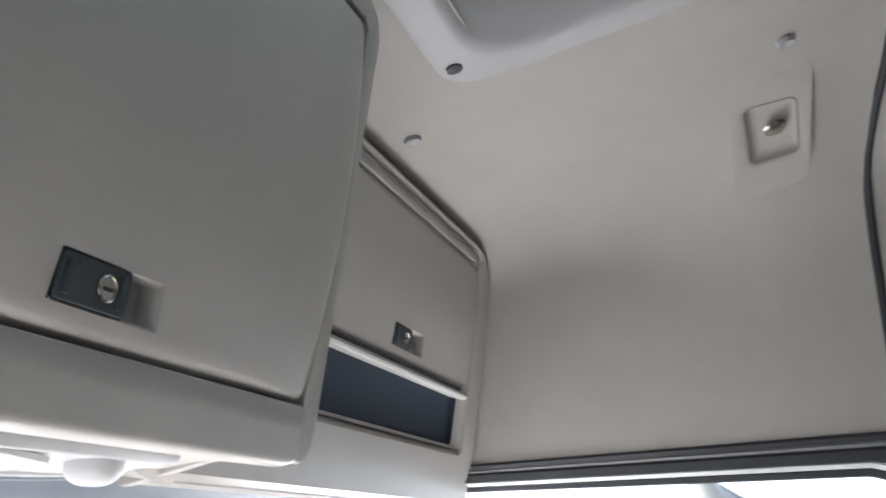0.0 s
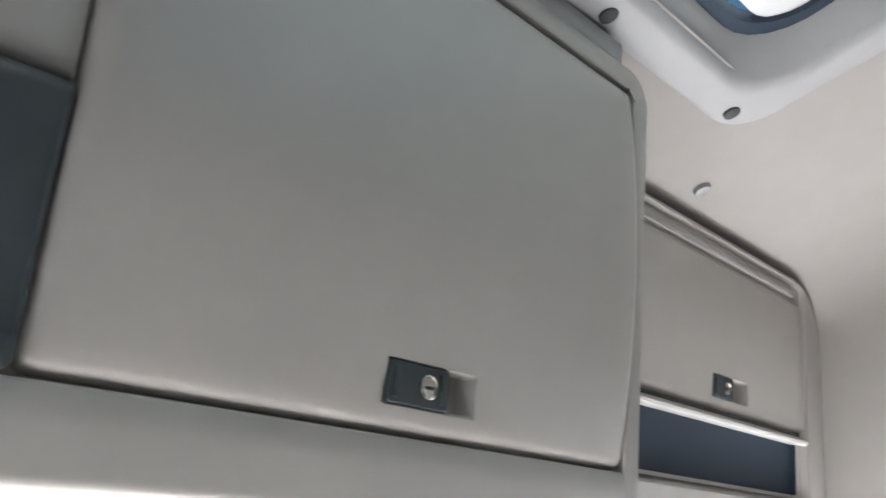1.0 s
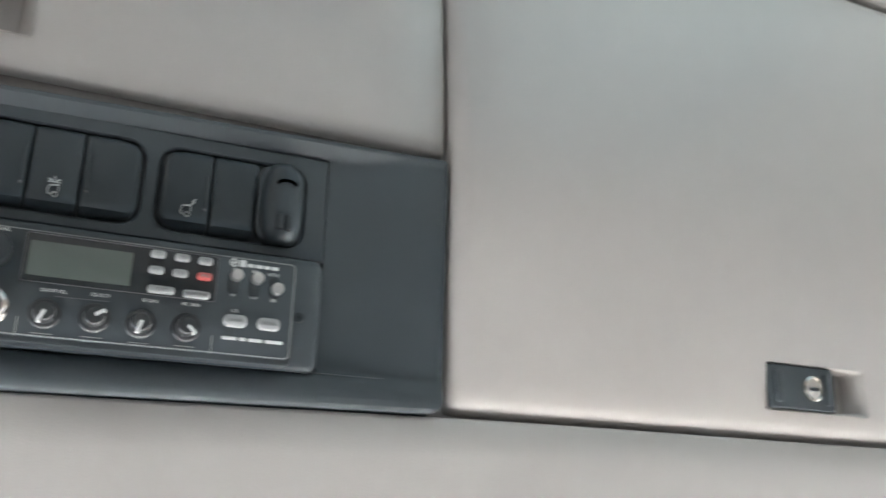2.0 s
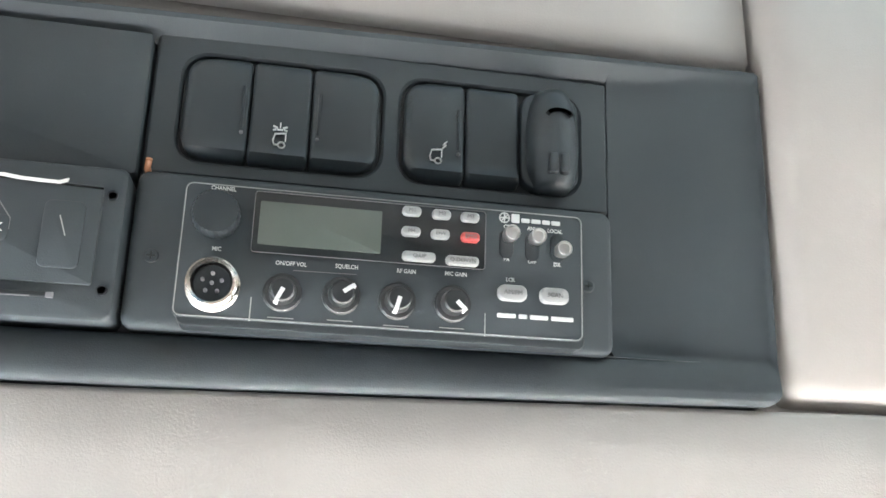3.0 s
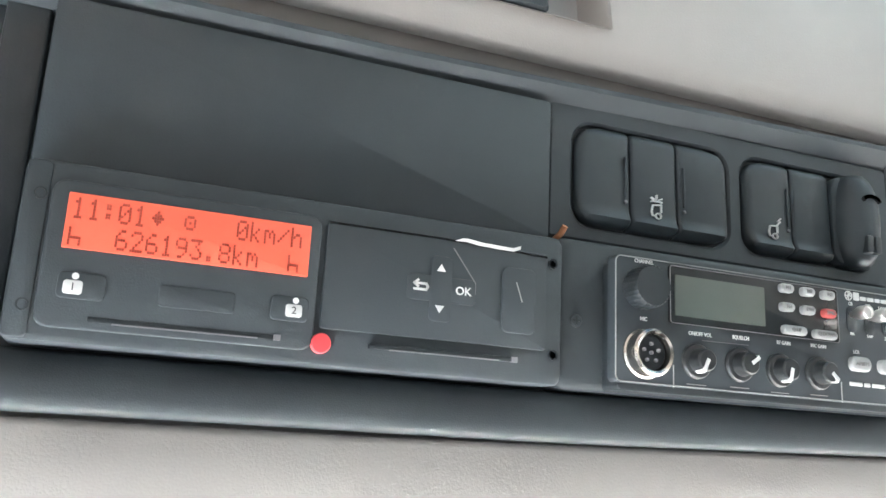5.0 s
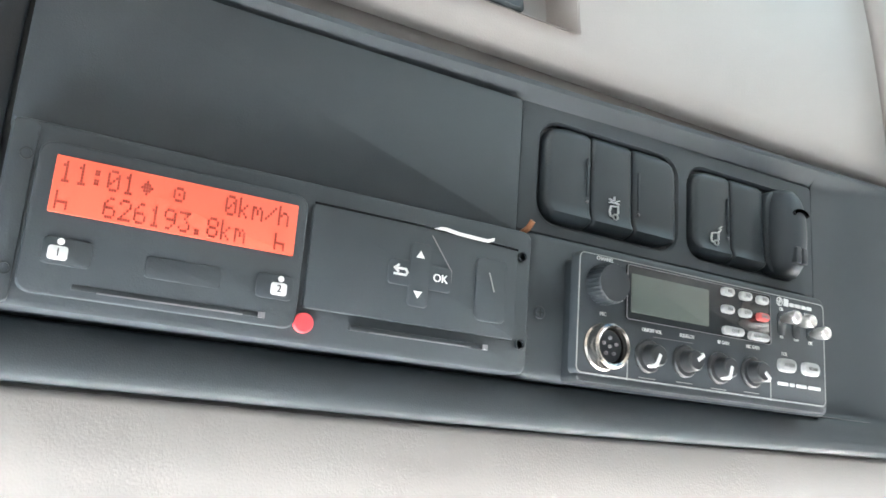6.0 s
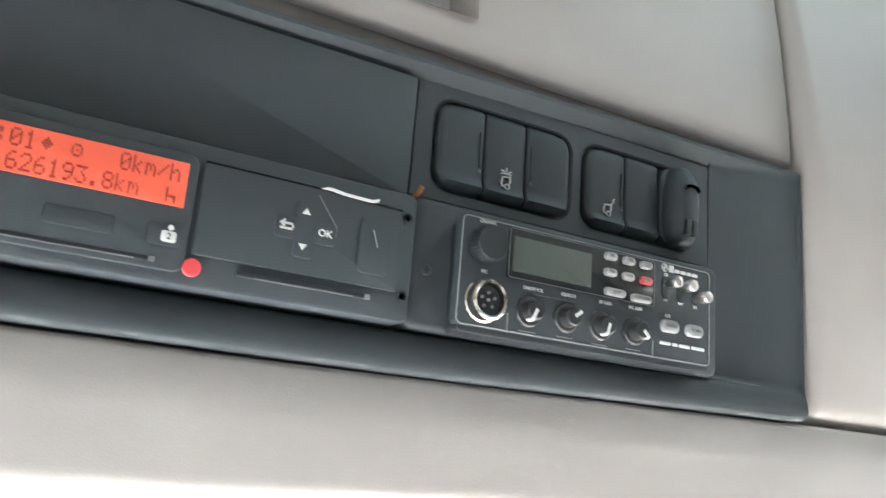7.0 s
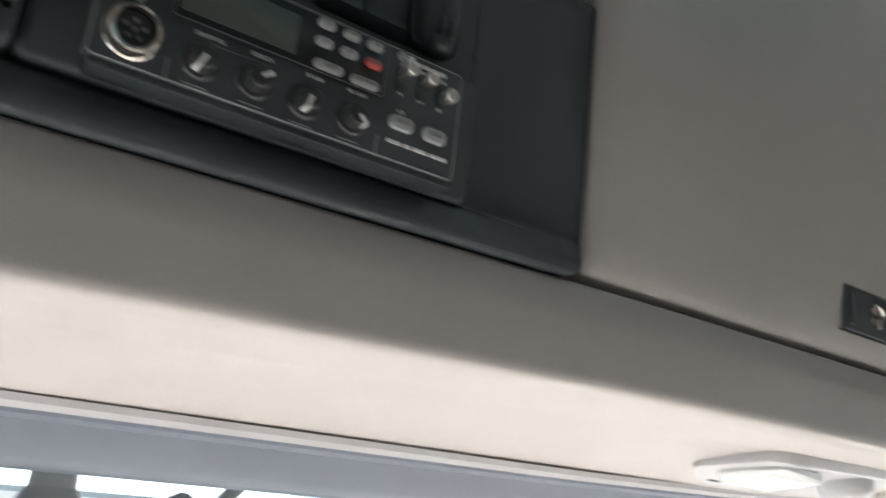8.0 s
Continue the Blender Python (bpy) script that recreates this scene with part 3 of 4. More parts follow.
# right cabinet, set back, with an open tray under its flap
YR = 1.70
right_cab = thing("overhead_cabinet", "beige recessed overhead cabinet with flap, lock and dark open tray", "cabinet", (14, 2.2, -1.3), group="overhead cabinets")
part("body", frame_ring((7.3, 18.25, -1.50, 4.02), (9.2, 17.3, -0.36, 3.75), YR - 0.02, 2.8, 1.2, 0.2, 0.12, 10), BEIGE, right_cab)
PR = (13.45, 14.72, 1.06, 1.46)
leaf, skin = panel_door("door", 9.0, 17.3, 0.88, 3.50, 0.06, YR, PR, 0.15, BEIGE, right_cab)
lock(leaf, PR, skin(1.25))
part("lip", extrusion([(YR + 0.05, 0.79), (YR - 0.02, 0.785), (YR - 0.065, 0.76), (YR - 0.075, 0.72), (YR - 0.05, 0.675), (YR + 0.0, 0.65), (YR + 0.3, 0.66), (YR + 0.3, 0.79)], 9.1, 17.25), STRIP, right_cab, "grey-beige rounded lip over the tray")
part("gap", box(9.1, 17.25, YR + 0.10, YR + 0.3, 0.78, 0.93), GLOSS, right_cab, "dark gap under the flap")
part("back_strip", plate(9.1, 17.35, 3.38, 3.80, YR + 0.05, YR + 0.2, 0.04, 0.01), BEIGE, right_cab)
part("top_trim", plate(9.0, 16.9, 3.535, 3.715, YR - 0.022, YR + 0.2, 0.05, 0.018), STRIP, right_cab, "grey rail above the flap")
bm = loft([(rr(9.0, 17.12, -0.35, 0.73, 0.12, 4), YR + 0.06), (rr(9.02, 17.09, -0.33, 0.72, 0.12, 4), YR + 0.075), (rr(9.12, 17.0, -0.28, 0.69, 0.12, 4), YR + 0.2)], False, True)
part("tray_surround", loft([(rr(9.05, 17.34, -0.37, 0.75, 0.14, 4), YR - 0.01), (rr(9.05, 17.17, -0.36, 0.745, 0.12, 4), YR + 0.055), (rr(9.1, 17.0, -0.3, 0.7, 0.12, 4), YR + 0.08)], False, False), BEIGE, right_cab)
part("tray", bm, NAVY, right_cab, "dark blue lined open tray")
bm = extrusion([(YR + 0.05, -1.40), (YR + 0.08, -1.50), (YR + 0.5, -1.53), (2.4, -1.58), (2.4, -1.0), (YR + 0.05, -1.0)], 8.7, 18.2)
part("underside", bm, BEIGE, right_cab)

# ---- black equipment console ----
def lip_low(x):
    return 0, -0.06 + 0.045 * min(max((x + 1) / 3, 0), 1)


def lip_high(x):
    return 0, -0.005 - 0.024 * min(max(2 - x, 0), 4)


def lip_y(h):
    """Face of the rounded lower lip at height h above its foot."""
    steps = [(0.0, 0.19), (0.008, 0.155), (0.03, 0.14), (0.07, 0.135), (0.12, 0.14), (0.18, 0.16), (0.225, 0.20), (0.24, 0.26), (0.30, 0.34)]
    for (a, p), (b, q) in zip(steps, steps[1:]):
        if h <= b:
            return p + (q - p) * max(h - a, 0) / (b - a)
    return 0.34


console = thing("equipment_console", "anthracite plastic equipment console set into the overhead shelf", "console", (-1.5, 0.3, -0.55))
XL, XR, ZB, ZT = -5.25, 2.06, -0.52, 1.325
prof = [(0.34, ZB), (0.19, ZB), (0.155, ZB + 0.008), (0.14, ZB + 0.03), (0.135, ZB + 0.07), (0.14, ZB + 0.12), (0.16, ZB + 0.18), (0.20, ZB + 0.225), (0.26, ZB + 0.24), (0.45, ZB + 0.245), (0.45, ZB)]
part("lower_lip", extrusion(prof, XL, 1.2, 16, lip_low), DARK, console, "rounded lower lip", 50)
prof = [(0.45, ZT), (0.19, ZT), (0.165, ZT - 0.015), (0.17, ZT - 0.04), (0.27, ZT - 0.145), (0.45, ZT - 0.155)]
part("upper_lip", extrusion(prof, XL, 1.2, 16, lip_high), DARK, console, "sloped upper lip", 30)
# dished end field beside the radio
def dish(u, v):
    x = 1.19 + (XR - 1.19) * (1 - (1 - u) ** 1.7)
    v = 0.5 - 0.5 * math.cos(math.pi * v)
    low, high = ZB + lip_low(x)[1], ZT + lip_high(x)[1]
    z = low + (high - low) * v
    r = 0.07 if high - z < z - low else 0.11
    e = max(min(high - z, z - low, r), 0)
    x -= (r - math.sqrt(max(r * r - (r - e) ** 2, 0))) * u
    ease = lambda q: (lambda c: c * c * (3 - 2 * c))(min(max(q, 0), 1))
    h = high - z
    top = 0.19 - 0.025 * h / 0.015 if h < 0.015 else 0.165 + 0.005 * (h - 0.015) / 0.025 if h < 0.04 else min(0.17 + 0.1 * (h - 0.04) / 0.105, 0.27)
    flat = 0.25 - 0.06 * ease((x - 1.25) / 0.6)
    edge = max(1 - min(XR - x, high - z) / 0.014, 0) ** 2 * 0.02
    blend = -0.012 * math.log(sum(math.exp(-q / 0.012) for q in (top, flat, lip_y(z - low), 0.155 + 0.1 * ease((XR - x) / 0.05))))
    return x, blend + edge, z
bm = sheet(dish, 60, 120, lambda u, v: (1.19 + (XR - 1.19) * u, 0.45, ZB - 0.02 + (ZT - ZB) * v))
part("end_field", bm, DARK, console, "dished end field", 60)
part("back", plate(XL, 1.22, ZB + 0.05, ZT - 0.05, 0.325, 0.5, 0.02), DARKER, console)
part("pillar", plate(-3.66, -3.485, ZB + 0.2, ZT - 0.2, 0.28, 0.42, 0.02, 0.012), DARKER, console)
part("blank_cover", plate(-3.465, -1.155, 0.392, 1.115, 0.19, 0.42, 0.02, 0.008), DARK, console, "plain black blanking cover")
WELLS = ((-1.0, -0.015, 0.50, 1.06), (0.075, 1.03, 0.50, 1.06))
part("switch_plate", holed_plate((-1.138, 1.188, 0.42, 1.165), WELLS, 0.235, 0.42, bev=0.014, rh=0.12), DARK, console)
soft = [(rr(-1.135 + d, 1.17 - d, -0.335 + d, 0.405 - d, 0.06 - d * 0.5, 5), y) for d, y in ((0, 0.42), (0, 0.185), (0.003, 0.167), (0.010, 0.151), (0.022, 0.141), (0.040, 0.135))]
part("radio_plate", loft(soft), DARK, console)
part("scratch", stroke([[(0.95, -0.325), (1.72, -0.325)]], 0.004, 0.195), MIDGREY, console, "fine pale scratch")


def screw(x, z, y, parent, r=0.034):
    s = part("screw", drum(x, z, [(r, y + 0.01), (r, y - 0.004), (r * .8, y - 0.010), (0.004, y - 0.008)], 18), DARK, parent)
    part("slot", stroke([[(x - r * .5, z), (x + r * .5, z)], [(x, z - r * .5), (x, z + r * .5)]], 0.008, y - 0.009, 0.002), DARKER, s)


for x, z in ((1.03, 0.008), (-1.03, -0.005)):
    screw(x, z, 0.135, console)

# ---- rocker switches ----


def well(x0, x1, z0, z1):
    bm = loft([(rr(x0, x1, z0, z1, 0.12, 8), 0.25), (rr(x0 + 0.004, x1 - 0.004, z0 + 0.004, z1 - 0.004, 0.116, 8), 0.272)], False, True)
    part("switch_well", bm, DARKER, console, "black bottom of the switch opening")


def rocker(x0, x1, z0, z1, left, right, label, icon=None, marks=()):
    """One rocker: flat upper face, rolled foot, outer corners rounded where it ends a row."""
    sw = thing("rocker_switch", label, "switch", ((x0 + x1) / 2, 0.25, z0), group="console rocker switches")
    rl, rg = (0.11 if left else 0.008), (0.11 if right else 0.008)
    zs = [z0 + (z1 - z0) * k / 24 for k in range(25)]
    bm = bmesh.new()
    rows = []
    for z in zs:
        f = (z - z0) / (z1 - z0)
        y = 0.203 - 0.018 * math.exp(-((f - 0.08) / 0.055) ** 2) + 0.05 * (max(0.06 - f, 0) / 0.06) ** 1.4 + 0.02 * (max(f - 0.93, 0) / 0.07) ** 2 + 0.012 * f
        edge = min(z - z0, z1 - z)
        il = rl - math.sqrt(max(rl ** 2 - (rl - edge) ** 2, 0)) if edge < rl else 0
        ir = rg - math.sqrt(max(rg ** 2 - (rg - edge) ** 2, 0)) if edge < rg else 0
        a, b = x0 + il, x1 - ir
        c, d = (0.03 if left else 0.014), (0.03 if right else 0.014)
        rows.append([(a, 0.30), (a, y + 0.02), (a + c * .4, y + 0.006), (a + c * 1.4, y), (b - d * 1.4, y), (b - d * .4, y + 0.006), (b, y + 0.02), (b, 0.30)])
    vs = [[bm.verts.new(V(x, y, z)) for x, y in row] for row, z in zip(rows, zs)]
    for a, b in zip(vs, vs[1:]):
        for i in range(8):
            bm.faces.new((a[i - 1], a[i], b[i], b[i - 1]))
    bm.faces.new(vs[0])
    bm.faces.new(list(reversed(vs[-1])))
    face = part("rocker", bm, SWITCH, sw, angle=50)
    for mx in marks:
        part("rib", plate(mx - 0.007, mx + 0.007, z0 + 0.17, z1 - 0.14, 0.201, 0.24, 0.006, 0.004, 2), SWITCH, face)
        part("lamp_dot", drum(mx, z0 + 0.145, [(0.010, 0.215), (0.010, 0.200), (0.005, 0.197)], 10), MIDGREY, face)
    if icon:
        part("symbol", stroke(icon, 0.0062, 0.207, 0.014), WHITE, face, "white printed truck symbol")
    return sw


def truck_icon(x, z, extra):
    w = [(x - 0.035, z - 0.045), (x - 0.043, z - 0.01), (x - 0.03, z + 0.04), (x + 0.045, z + 0.05), (x + 0.045, z - 0.01)]
    wheel = [(x + 0.018 + 0.024 * math.cos(radians(a)), z - 0.045 + 0.024 * math.sin(radians(a))) for a in range(0, 361, 40)]
    lines = [w, wheel, [(x - 0.035, z - 0.045), (x - 0.008, z - 0.045)]] + extra
    return [[(x + (p - x) * 0.68, z + (q - z) * 0.66) for p, q in line] for line in lines]


for w in WELLS:
    well(*w)
rocker(-0.978, -0.671, 0.512, 1.045, True, False, "black blank rocker switch in the console", marks=(-0.70,))
bx, bz = -0.517, 0.638
beacon = [[(bx - 0.015, bz + 0.075), (bx + 0.02, bz + 0.075)], [(bx - 0.045, bz + 0.10), (bx - 0.02, bz + 0.09)], [(bx + 0.05, bz + 0.10), (bx + 0.025, bz + 0.09)], [(bx + 0.003, bz + 0.095), (bx + 0.003, bz + 0.125)],
          [(bx - 0.045, bz + 0.07), (bx - 0.028, bz + 0.075)], [(bx + 0.05, bz + 0.07), (bx + 0.033, bz + 0.075)]]
rocker(-0.663, -0.377, 0.512, 1.045, False, False, "black rocker switch with a white beacon-truck symbol", icon=truck_icon(bx, bz, beacon))
rocker(-0.369, -0.037, 0.512, 1.045, False, True, "black blank rocker switch in the console", marks=(-0.335,))
bx, bz = 0.258, 0.640
load = [[(bx + 0.05, bz + 0.06), (bx + 0.075, bz + 0.085), (bx + 0.055, bz + 0.09), (bx + 0.08, bz + 0.115)]]
rocker(0.097, 0.406, 0.512, 1.045, True, False, "black rocker switch with a white lamp-truck symbol", icon=truck_icon(bx, bz, load), marks=(0.375,))
rocker(0.414, 0.696, 0.512, 1.045, False, False, "plain black rocker switch in the console")
# thumb-wheel dimmer with a bulging hood
dim = thing("dimmer_switch", "bulging black thumb-wheel dimmer switch", "switch", (0.86, 0.25, 0.53))
bm = bmesh.new()
rows = []
for k in range(17):
    f = k / 16
    z = 0.505 + 0.545 * f
    w = math.sin(math.pi * min(max(f, 0.02), 0.98)) ** 0.17
    rows.append([bm.verts.new(V(0.868 + (0.152 - 0.012 * f) * w * math.cos(a), 0.27 - (0.205 * w * math.sin(a) ** 0.75 if math.sin(a) > 1e-6 else 0), z)) for a in [radians(180 * i / 14) for i in range(15)]])
for a, b in zip(rows, rows[1:]):
    for i in range(14):
        bm.faces.new((a[i], a[i + 1], b[i + 1], b[i]))
    bm.faces.new((a[14], a[0], b[0], b[14]))
bm.faces.new(rows[0])
bm.faces.new(list(reversed(rows[-1])))
hood = part("hood", bm, SWITCH, dim, angle=60)
part("base", plate(0.704, 1.015, 0.512, 1.045, 0.20, 0.30, 0.09, 0.012), SWITCH, dim)
# Slot and notches are dark shapes on the hood; colour gives the hollows' shade.
arc = [(0.868 + 0.06 * math.cos(radians(a)), 0.872 + 0.03 * math.sin(radians(a))) for a in range(15, 166, 15)]
part("thumb_slot", stroke([arc], 0.022, 0.076, 0.012), GLOSS, hood)
for x in (0.839, 0.897):
    part("notch_shade", plate(x - 0.024, x + 0.024, 0.565, 0.67, 0.068, 0.12, 0.012, 0.006, 2), DARKER, hood)

# ---- two-way radio ----
radio = thing("radio", "black two-way radio with grey display, knobs and pale buttons", "radio", (0.02, 0.1, -0.29))
RX0, RX1, RZ0, RZ1 = -0.90, 0.955, -0.292, 0.318
part("body", plate(RX0 + 0.02, RX1 + 0.01, RZ0 - 0.035, RZ1 - 0.02, 0.012, 0.4, 0.03, 0.01), DARKER, radio)
face = part("faceplate", plate(RX0, RX1, RZ0, RZ1, 0.0, 0.06, 0.03, 0.006), DARK, radio, "matt black faceplate")
out = rr(RX0 + .006, RX1 - .006, RZ0 + .006, RZ1 - .006, 0.03, 4)
part("outline", stroke([out + out[:1]], 0.005, 0.0, 0.003), BUTTON, face, "thin pale outline")
for line in ([(-0.572, RZ0), (-0.572, -0.19)], [(0.480, RZ0), (0.480, -0.19)]):
    part("outline", stroke([line], 0.005, 0.0, 0.003), BUTTON, face)
part("outline", stroke([[(-0.40, -0.055), (-0.12, -0.052)]], 0.003, 0.0, 0.003), MIDGREY, face)
win = part("display_window", plate(-0.595, 0.474, 0.012, 0.298, -0.012, 0.02, 0.015, 0.005), WINDOW, radio, "glossy black display window")
edge = rr(-0.593, 0.472, 0.014, 0.296, 0.015, 3)
part("window_edge", stroke([edge + edge[:1]], 0.004, -0.0125, 0.002), MIDGREY, win)
part("display", plate(-0.568, -0.018, 0.05, 0.252, -0.018, 0.01, 0.006, 0.003), LCD, win, "blank grey-green display")


def keycap(text, x, z, w, h, material=BUTTON, y=-0.012, size=0.0195):
    k = part("button", plate(x - w / 2, x + w / 2, z - h / 2, z + h / 2, y - 0.03, y + 0.01, h * 0.42, 0.012, 5), material, radio, "red rubber button" if material is REDBUTTON else "pale grey rubber button")
    part("print", lettering(text, x, z, y - 0.031, size), BUTTONTEXT, k)


for text, x, z in (("M1", 0.117, 0.262), ("M2", 0.257, 0.259), ("M3", 0.393, 0.257), ("M4", 0.117, 0.164), ("DW", 0.254, 0.162)):
    keycap(text, x, z, 0.088, 0.047)
keycap("EMG", 0.396, 0.160, 0.088, 0.047, REDBUTTON)
keycap("Q.UP", 0.158, 0.048, 0.155, 0.046)
keycap("Q.DOWN", 0.361, 0.044, 0.155, 0.046)
keycap("AM/FM", 0.605, -0.087, 0.14, 0.076, y=0.0, size=0.021)
keycap("SCAN", 0.808, -0.087, 0.14, 0.076, y=0.0, size=0.021)
for text, x, z, h in (("CHANNEL", -0.735, 0.296, 0.022), ("MIC", -0.739, 0.016, 0.022), ("ON/OFF VOL", -0.412, -0.026, 0.022), ("SQUELCH", -0.165, -0.020, 0.022), ("RF GAIN", 0.107, -0.020, 0.022), ("MIC GAIN", 0.338, -0.015, 0.022),
                      ("CB", 0.577, 0.235, 0.022), ("ANL", 0.702, 0.236, 0.022), ("LOCAL", 0.816, 0.232, 0.022), ("PA", 0.578, 0.075, 0.022), ("OFF", 0.703, 0.073, 0.022), ("DX", 0.826, 0.068, 0.022), ("LCR", 0.598, -0.022, 0.022)):
    part("print", lettering(text, x, z, 0.0, h * 0.85, 0.88, 0.0004), WHITE, face)
# maker's mark and model line as plain shapes
globe = [(0.566 + 0.024 * math.cos(radians(a)), 0.279 + 0.024 * math.sin(radians(a))) for a in range(0, 361, 30)]
part("mark", stroke([globe, [(0.542, 0.279), (0.59, 0.279)], [(0.566, 0.255), (0.566, 0.303)], [(0.55, 0.262), (0.582, 0.296)]], 0.006, 0.0, 0.003), WHITE, face)
part("mark", plate(0.600, 0.640, 0.258, 0.302, -0.004, 0.004, 0.004, 0.001, 2), WHITE, face)
for a, b in ((0.648, 0.69), (0.698, 0.745), (0.753, 0.79), (0.798, 0.842)):
    part("mark", plate(a, b, 0.262, 0.283, -0.004, 0.004, 0.004, 0.001, 2), WHITE, face)
for a, b in ((0.537, 0.625), (0.640, 0.680), (0.695, 0.782), (0.797, 0.905)):
    part("mark", plate(a, b, -0.202, -0.182, -0.004, 0.004, 0.004, 0.001, 2), WHITE, face)


def knob(x, z, turn, near, far):
    """Black pointer knob with a white line."""
    k = part("knob", drum(x, z, [(0.086, 0.01), (0.086, -0.012), (0.078, -0.022), (0.060, -0.026), (0.054, -0.085), (0.046, -0.093)], 28), KNOB, radio, "black rotary knob with a white pointer")
    a = radians(turn)
    dx, dz = math.cos(a), math.sin(a)
    part("pointer", stroke([[(x + dx * near, z + dz * near), (x + dx * far, z + dz * far)]], 0.019, -0.092, 0.005), WHITE, k, "white pointer line")
    part("pointer", stroke([[(x + dx * 0.052, z + dz * 0.052), (x + dx * 0.058, z + dz * 0.058)]], 0.018, -0.04, 0.05), WHITE, k, "white pointer line")
    part("skirt_mark", stroke([[(x - 0.055, z - 0.112), (x + 0.055, z - 0.112)]], 0.004, 0.0, 0.003), BUTTON, face)


for x, z, a, near, far in ((-0.440, -0.160, 245, 0.002, 0.05), (-0.182, -0.155, 35, 0.012, 0.05), (0.070, -0.162, 255, 0.002, 0.05), (0.325, -0.156, -42, 0.012, 0.05)):
    knob(x, z, a, near, far)
part("channel_knob", drum(-0.752, 0.160, [(0.098, 0.01), (0.102, -0.01), (0.100, -0.09), (0.092, -0.105), (0.06, -0.102)], 60, 0.003), DARKER, radio, "large ribbed black channel knob")
mic = part("socket", drum(-0.739, -0.150, [(0.085, 0.01), (0.118, 0.005), (0.118, -0.012), (0.110, -0.02), (0.110, -0.085), (0.100, -0.094), (0.088, -0.088), (0.084, -0.03), (0.01, -0.03)], 40), CHROME, radio, "nickel microphone socket")
core = part("insert", drum(-0.739, -0.150, [(0.083, -0.01), (0.083, -0.05), (0.078, -0.056), (0.01, -0.056)], 28), DARKER, mic)
for k in range(5):
    a = radians(90 + 72 * k)
    part("pin", drum(-0.739 + 0.042 * math.cos(a), -0.150 + 0.042 * math.sin(a), [(0.009, -0.05), (0.009, -0.068), (0.004, -0.072)], 10), MIDGREY, core)
part("pin", drum(-0.739, -0.150, [(0.009, -0.05), (0.009, -0.068), (0.004, -0.072)], 10), MIDGREY, core)
for x, z, up in ((0.577, 0.150, 1), (0.704, 0.145, 1), (0.828, 0.150, -1)):
    part("slot", plate(x - 0.035, x + 0.035, z - 0.070, z + 0.070, -0.006, 0.02, 0.034, 0.004), DARKER, radio)
    zc = z + 0.028 * up
    part("toggle", drum(x, zc, [(0.018, 0.0), (0.018, -0.018), (0.026, -0.03), (0.036, -0.062), (0.037, -0.112), (0.034, -0.118), (0.027, -0.118), (0.025, -0.108), (0.004, -0.108)], 22), NICKEL, radio, "bright metal toggle")

# ---- tachograph ----
TY = 0.05
tacho = thing("tachograph", "black digital tachograph with lit orange display", "tachograph", (-2.3, 0.2, -0.335))
TX0, TX1, TZ0, TZ1 = -3.46, -1.15, -0.33, 0.365
body = part("body", plate(TX0, TX1, TZ0, TZ1, TY, 0.42, 0.04, 0.02), DARK, tacho, "black faceplate with side ears")
part("ear", plate(TX0 + 0.006, -3.365, TZ0 + 0.01, TZ1 - 0.01, TY - 0.008, TY + 0.05, 0.02, 0.008), DARK, body)
for x, z in ((-3.395, 0.225), (-3.395, -0.20), (-1.208, 0.232), (-1.2, -0.193)):
    part("hole", drum(x, z, [(0.024, TY + 0.01), (0.024, TY - 0.011), (0.018, TY - 0.011), (0.017, TY)], 16), DARKER, body)
unit = part("left_module", plate(-3.355, -2.315, -0.275, 0.29, TY - 0.022, TY + 0.1, 0.05, 0.01), DARK, tacho, "front module with the display")
disp = part("display", plate(-3.295, -2.361, 0.024, 0.240, TY - 0.028, TY, 0.004, 0.002), DISPLAY, unit, "lit orange-red display")
DOTS = {"0": (14, 17, 19, 21, 25, 17, 14), "1": (4, 12, 4, 4, 4, 4, 14), "2": (14, 17, 1, 2, 4, 8, 31), "3": (31, 2, 4, 2, 1, 17, 14), "6": (6, 8, 16, 30, 17, 17, 14), "8": (14, 17, 17, 14, 17, 17, 14),
        "9": (14, 17, 17, 15, 1, 2, 12), ":": (0, 12, 12, 0, 12, 12, 0), ".": (0, 0, 0, 0, 0, 12, 12), "/": (0, 1, 2, 4, 8, 16, 0), "k": (16, 16, 18, 20, 24, 20, 18), "m": (0, 0, 26, 21, 21, 17, 17), "h": (16, 16, 22, 25, 17, 17, 17)}
BED, DRIVE, REST = (0, 16, 16, 16, 31, 17, 17), (0, 4, 14, 31, 14, 4, 0), (0, 14, 17, 21, 17, 14, 0)


def dots(glyphs, col, row):
    """Dot-matrix characters on the display grid."""
    bm = bmesh.new()
    for k, g in enumerate(glyphs):
        for j, bits in enumerate(g):
            for i in range(5):
                if bits >> (4 - i) & 1:
                    x, z = -3.278 + 0.0553 * (col + k) + 0.0092 * i, 0.222 - 0.104 * row - 0.0120 * j
                    loft([([(x, z), (x + 0.0080, z), (x + 0.0080, z - 0.0105), (x, z - 0.0105)], y) for y in (TY - 0.0305, TY - 0.026)], bm=bm)
    return bm


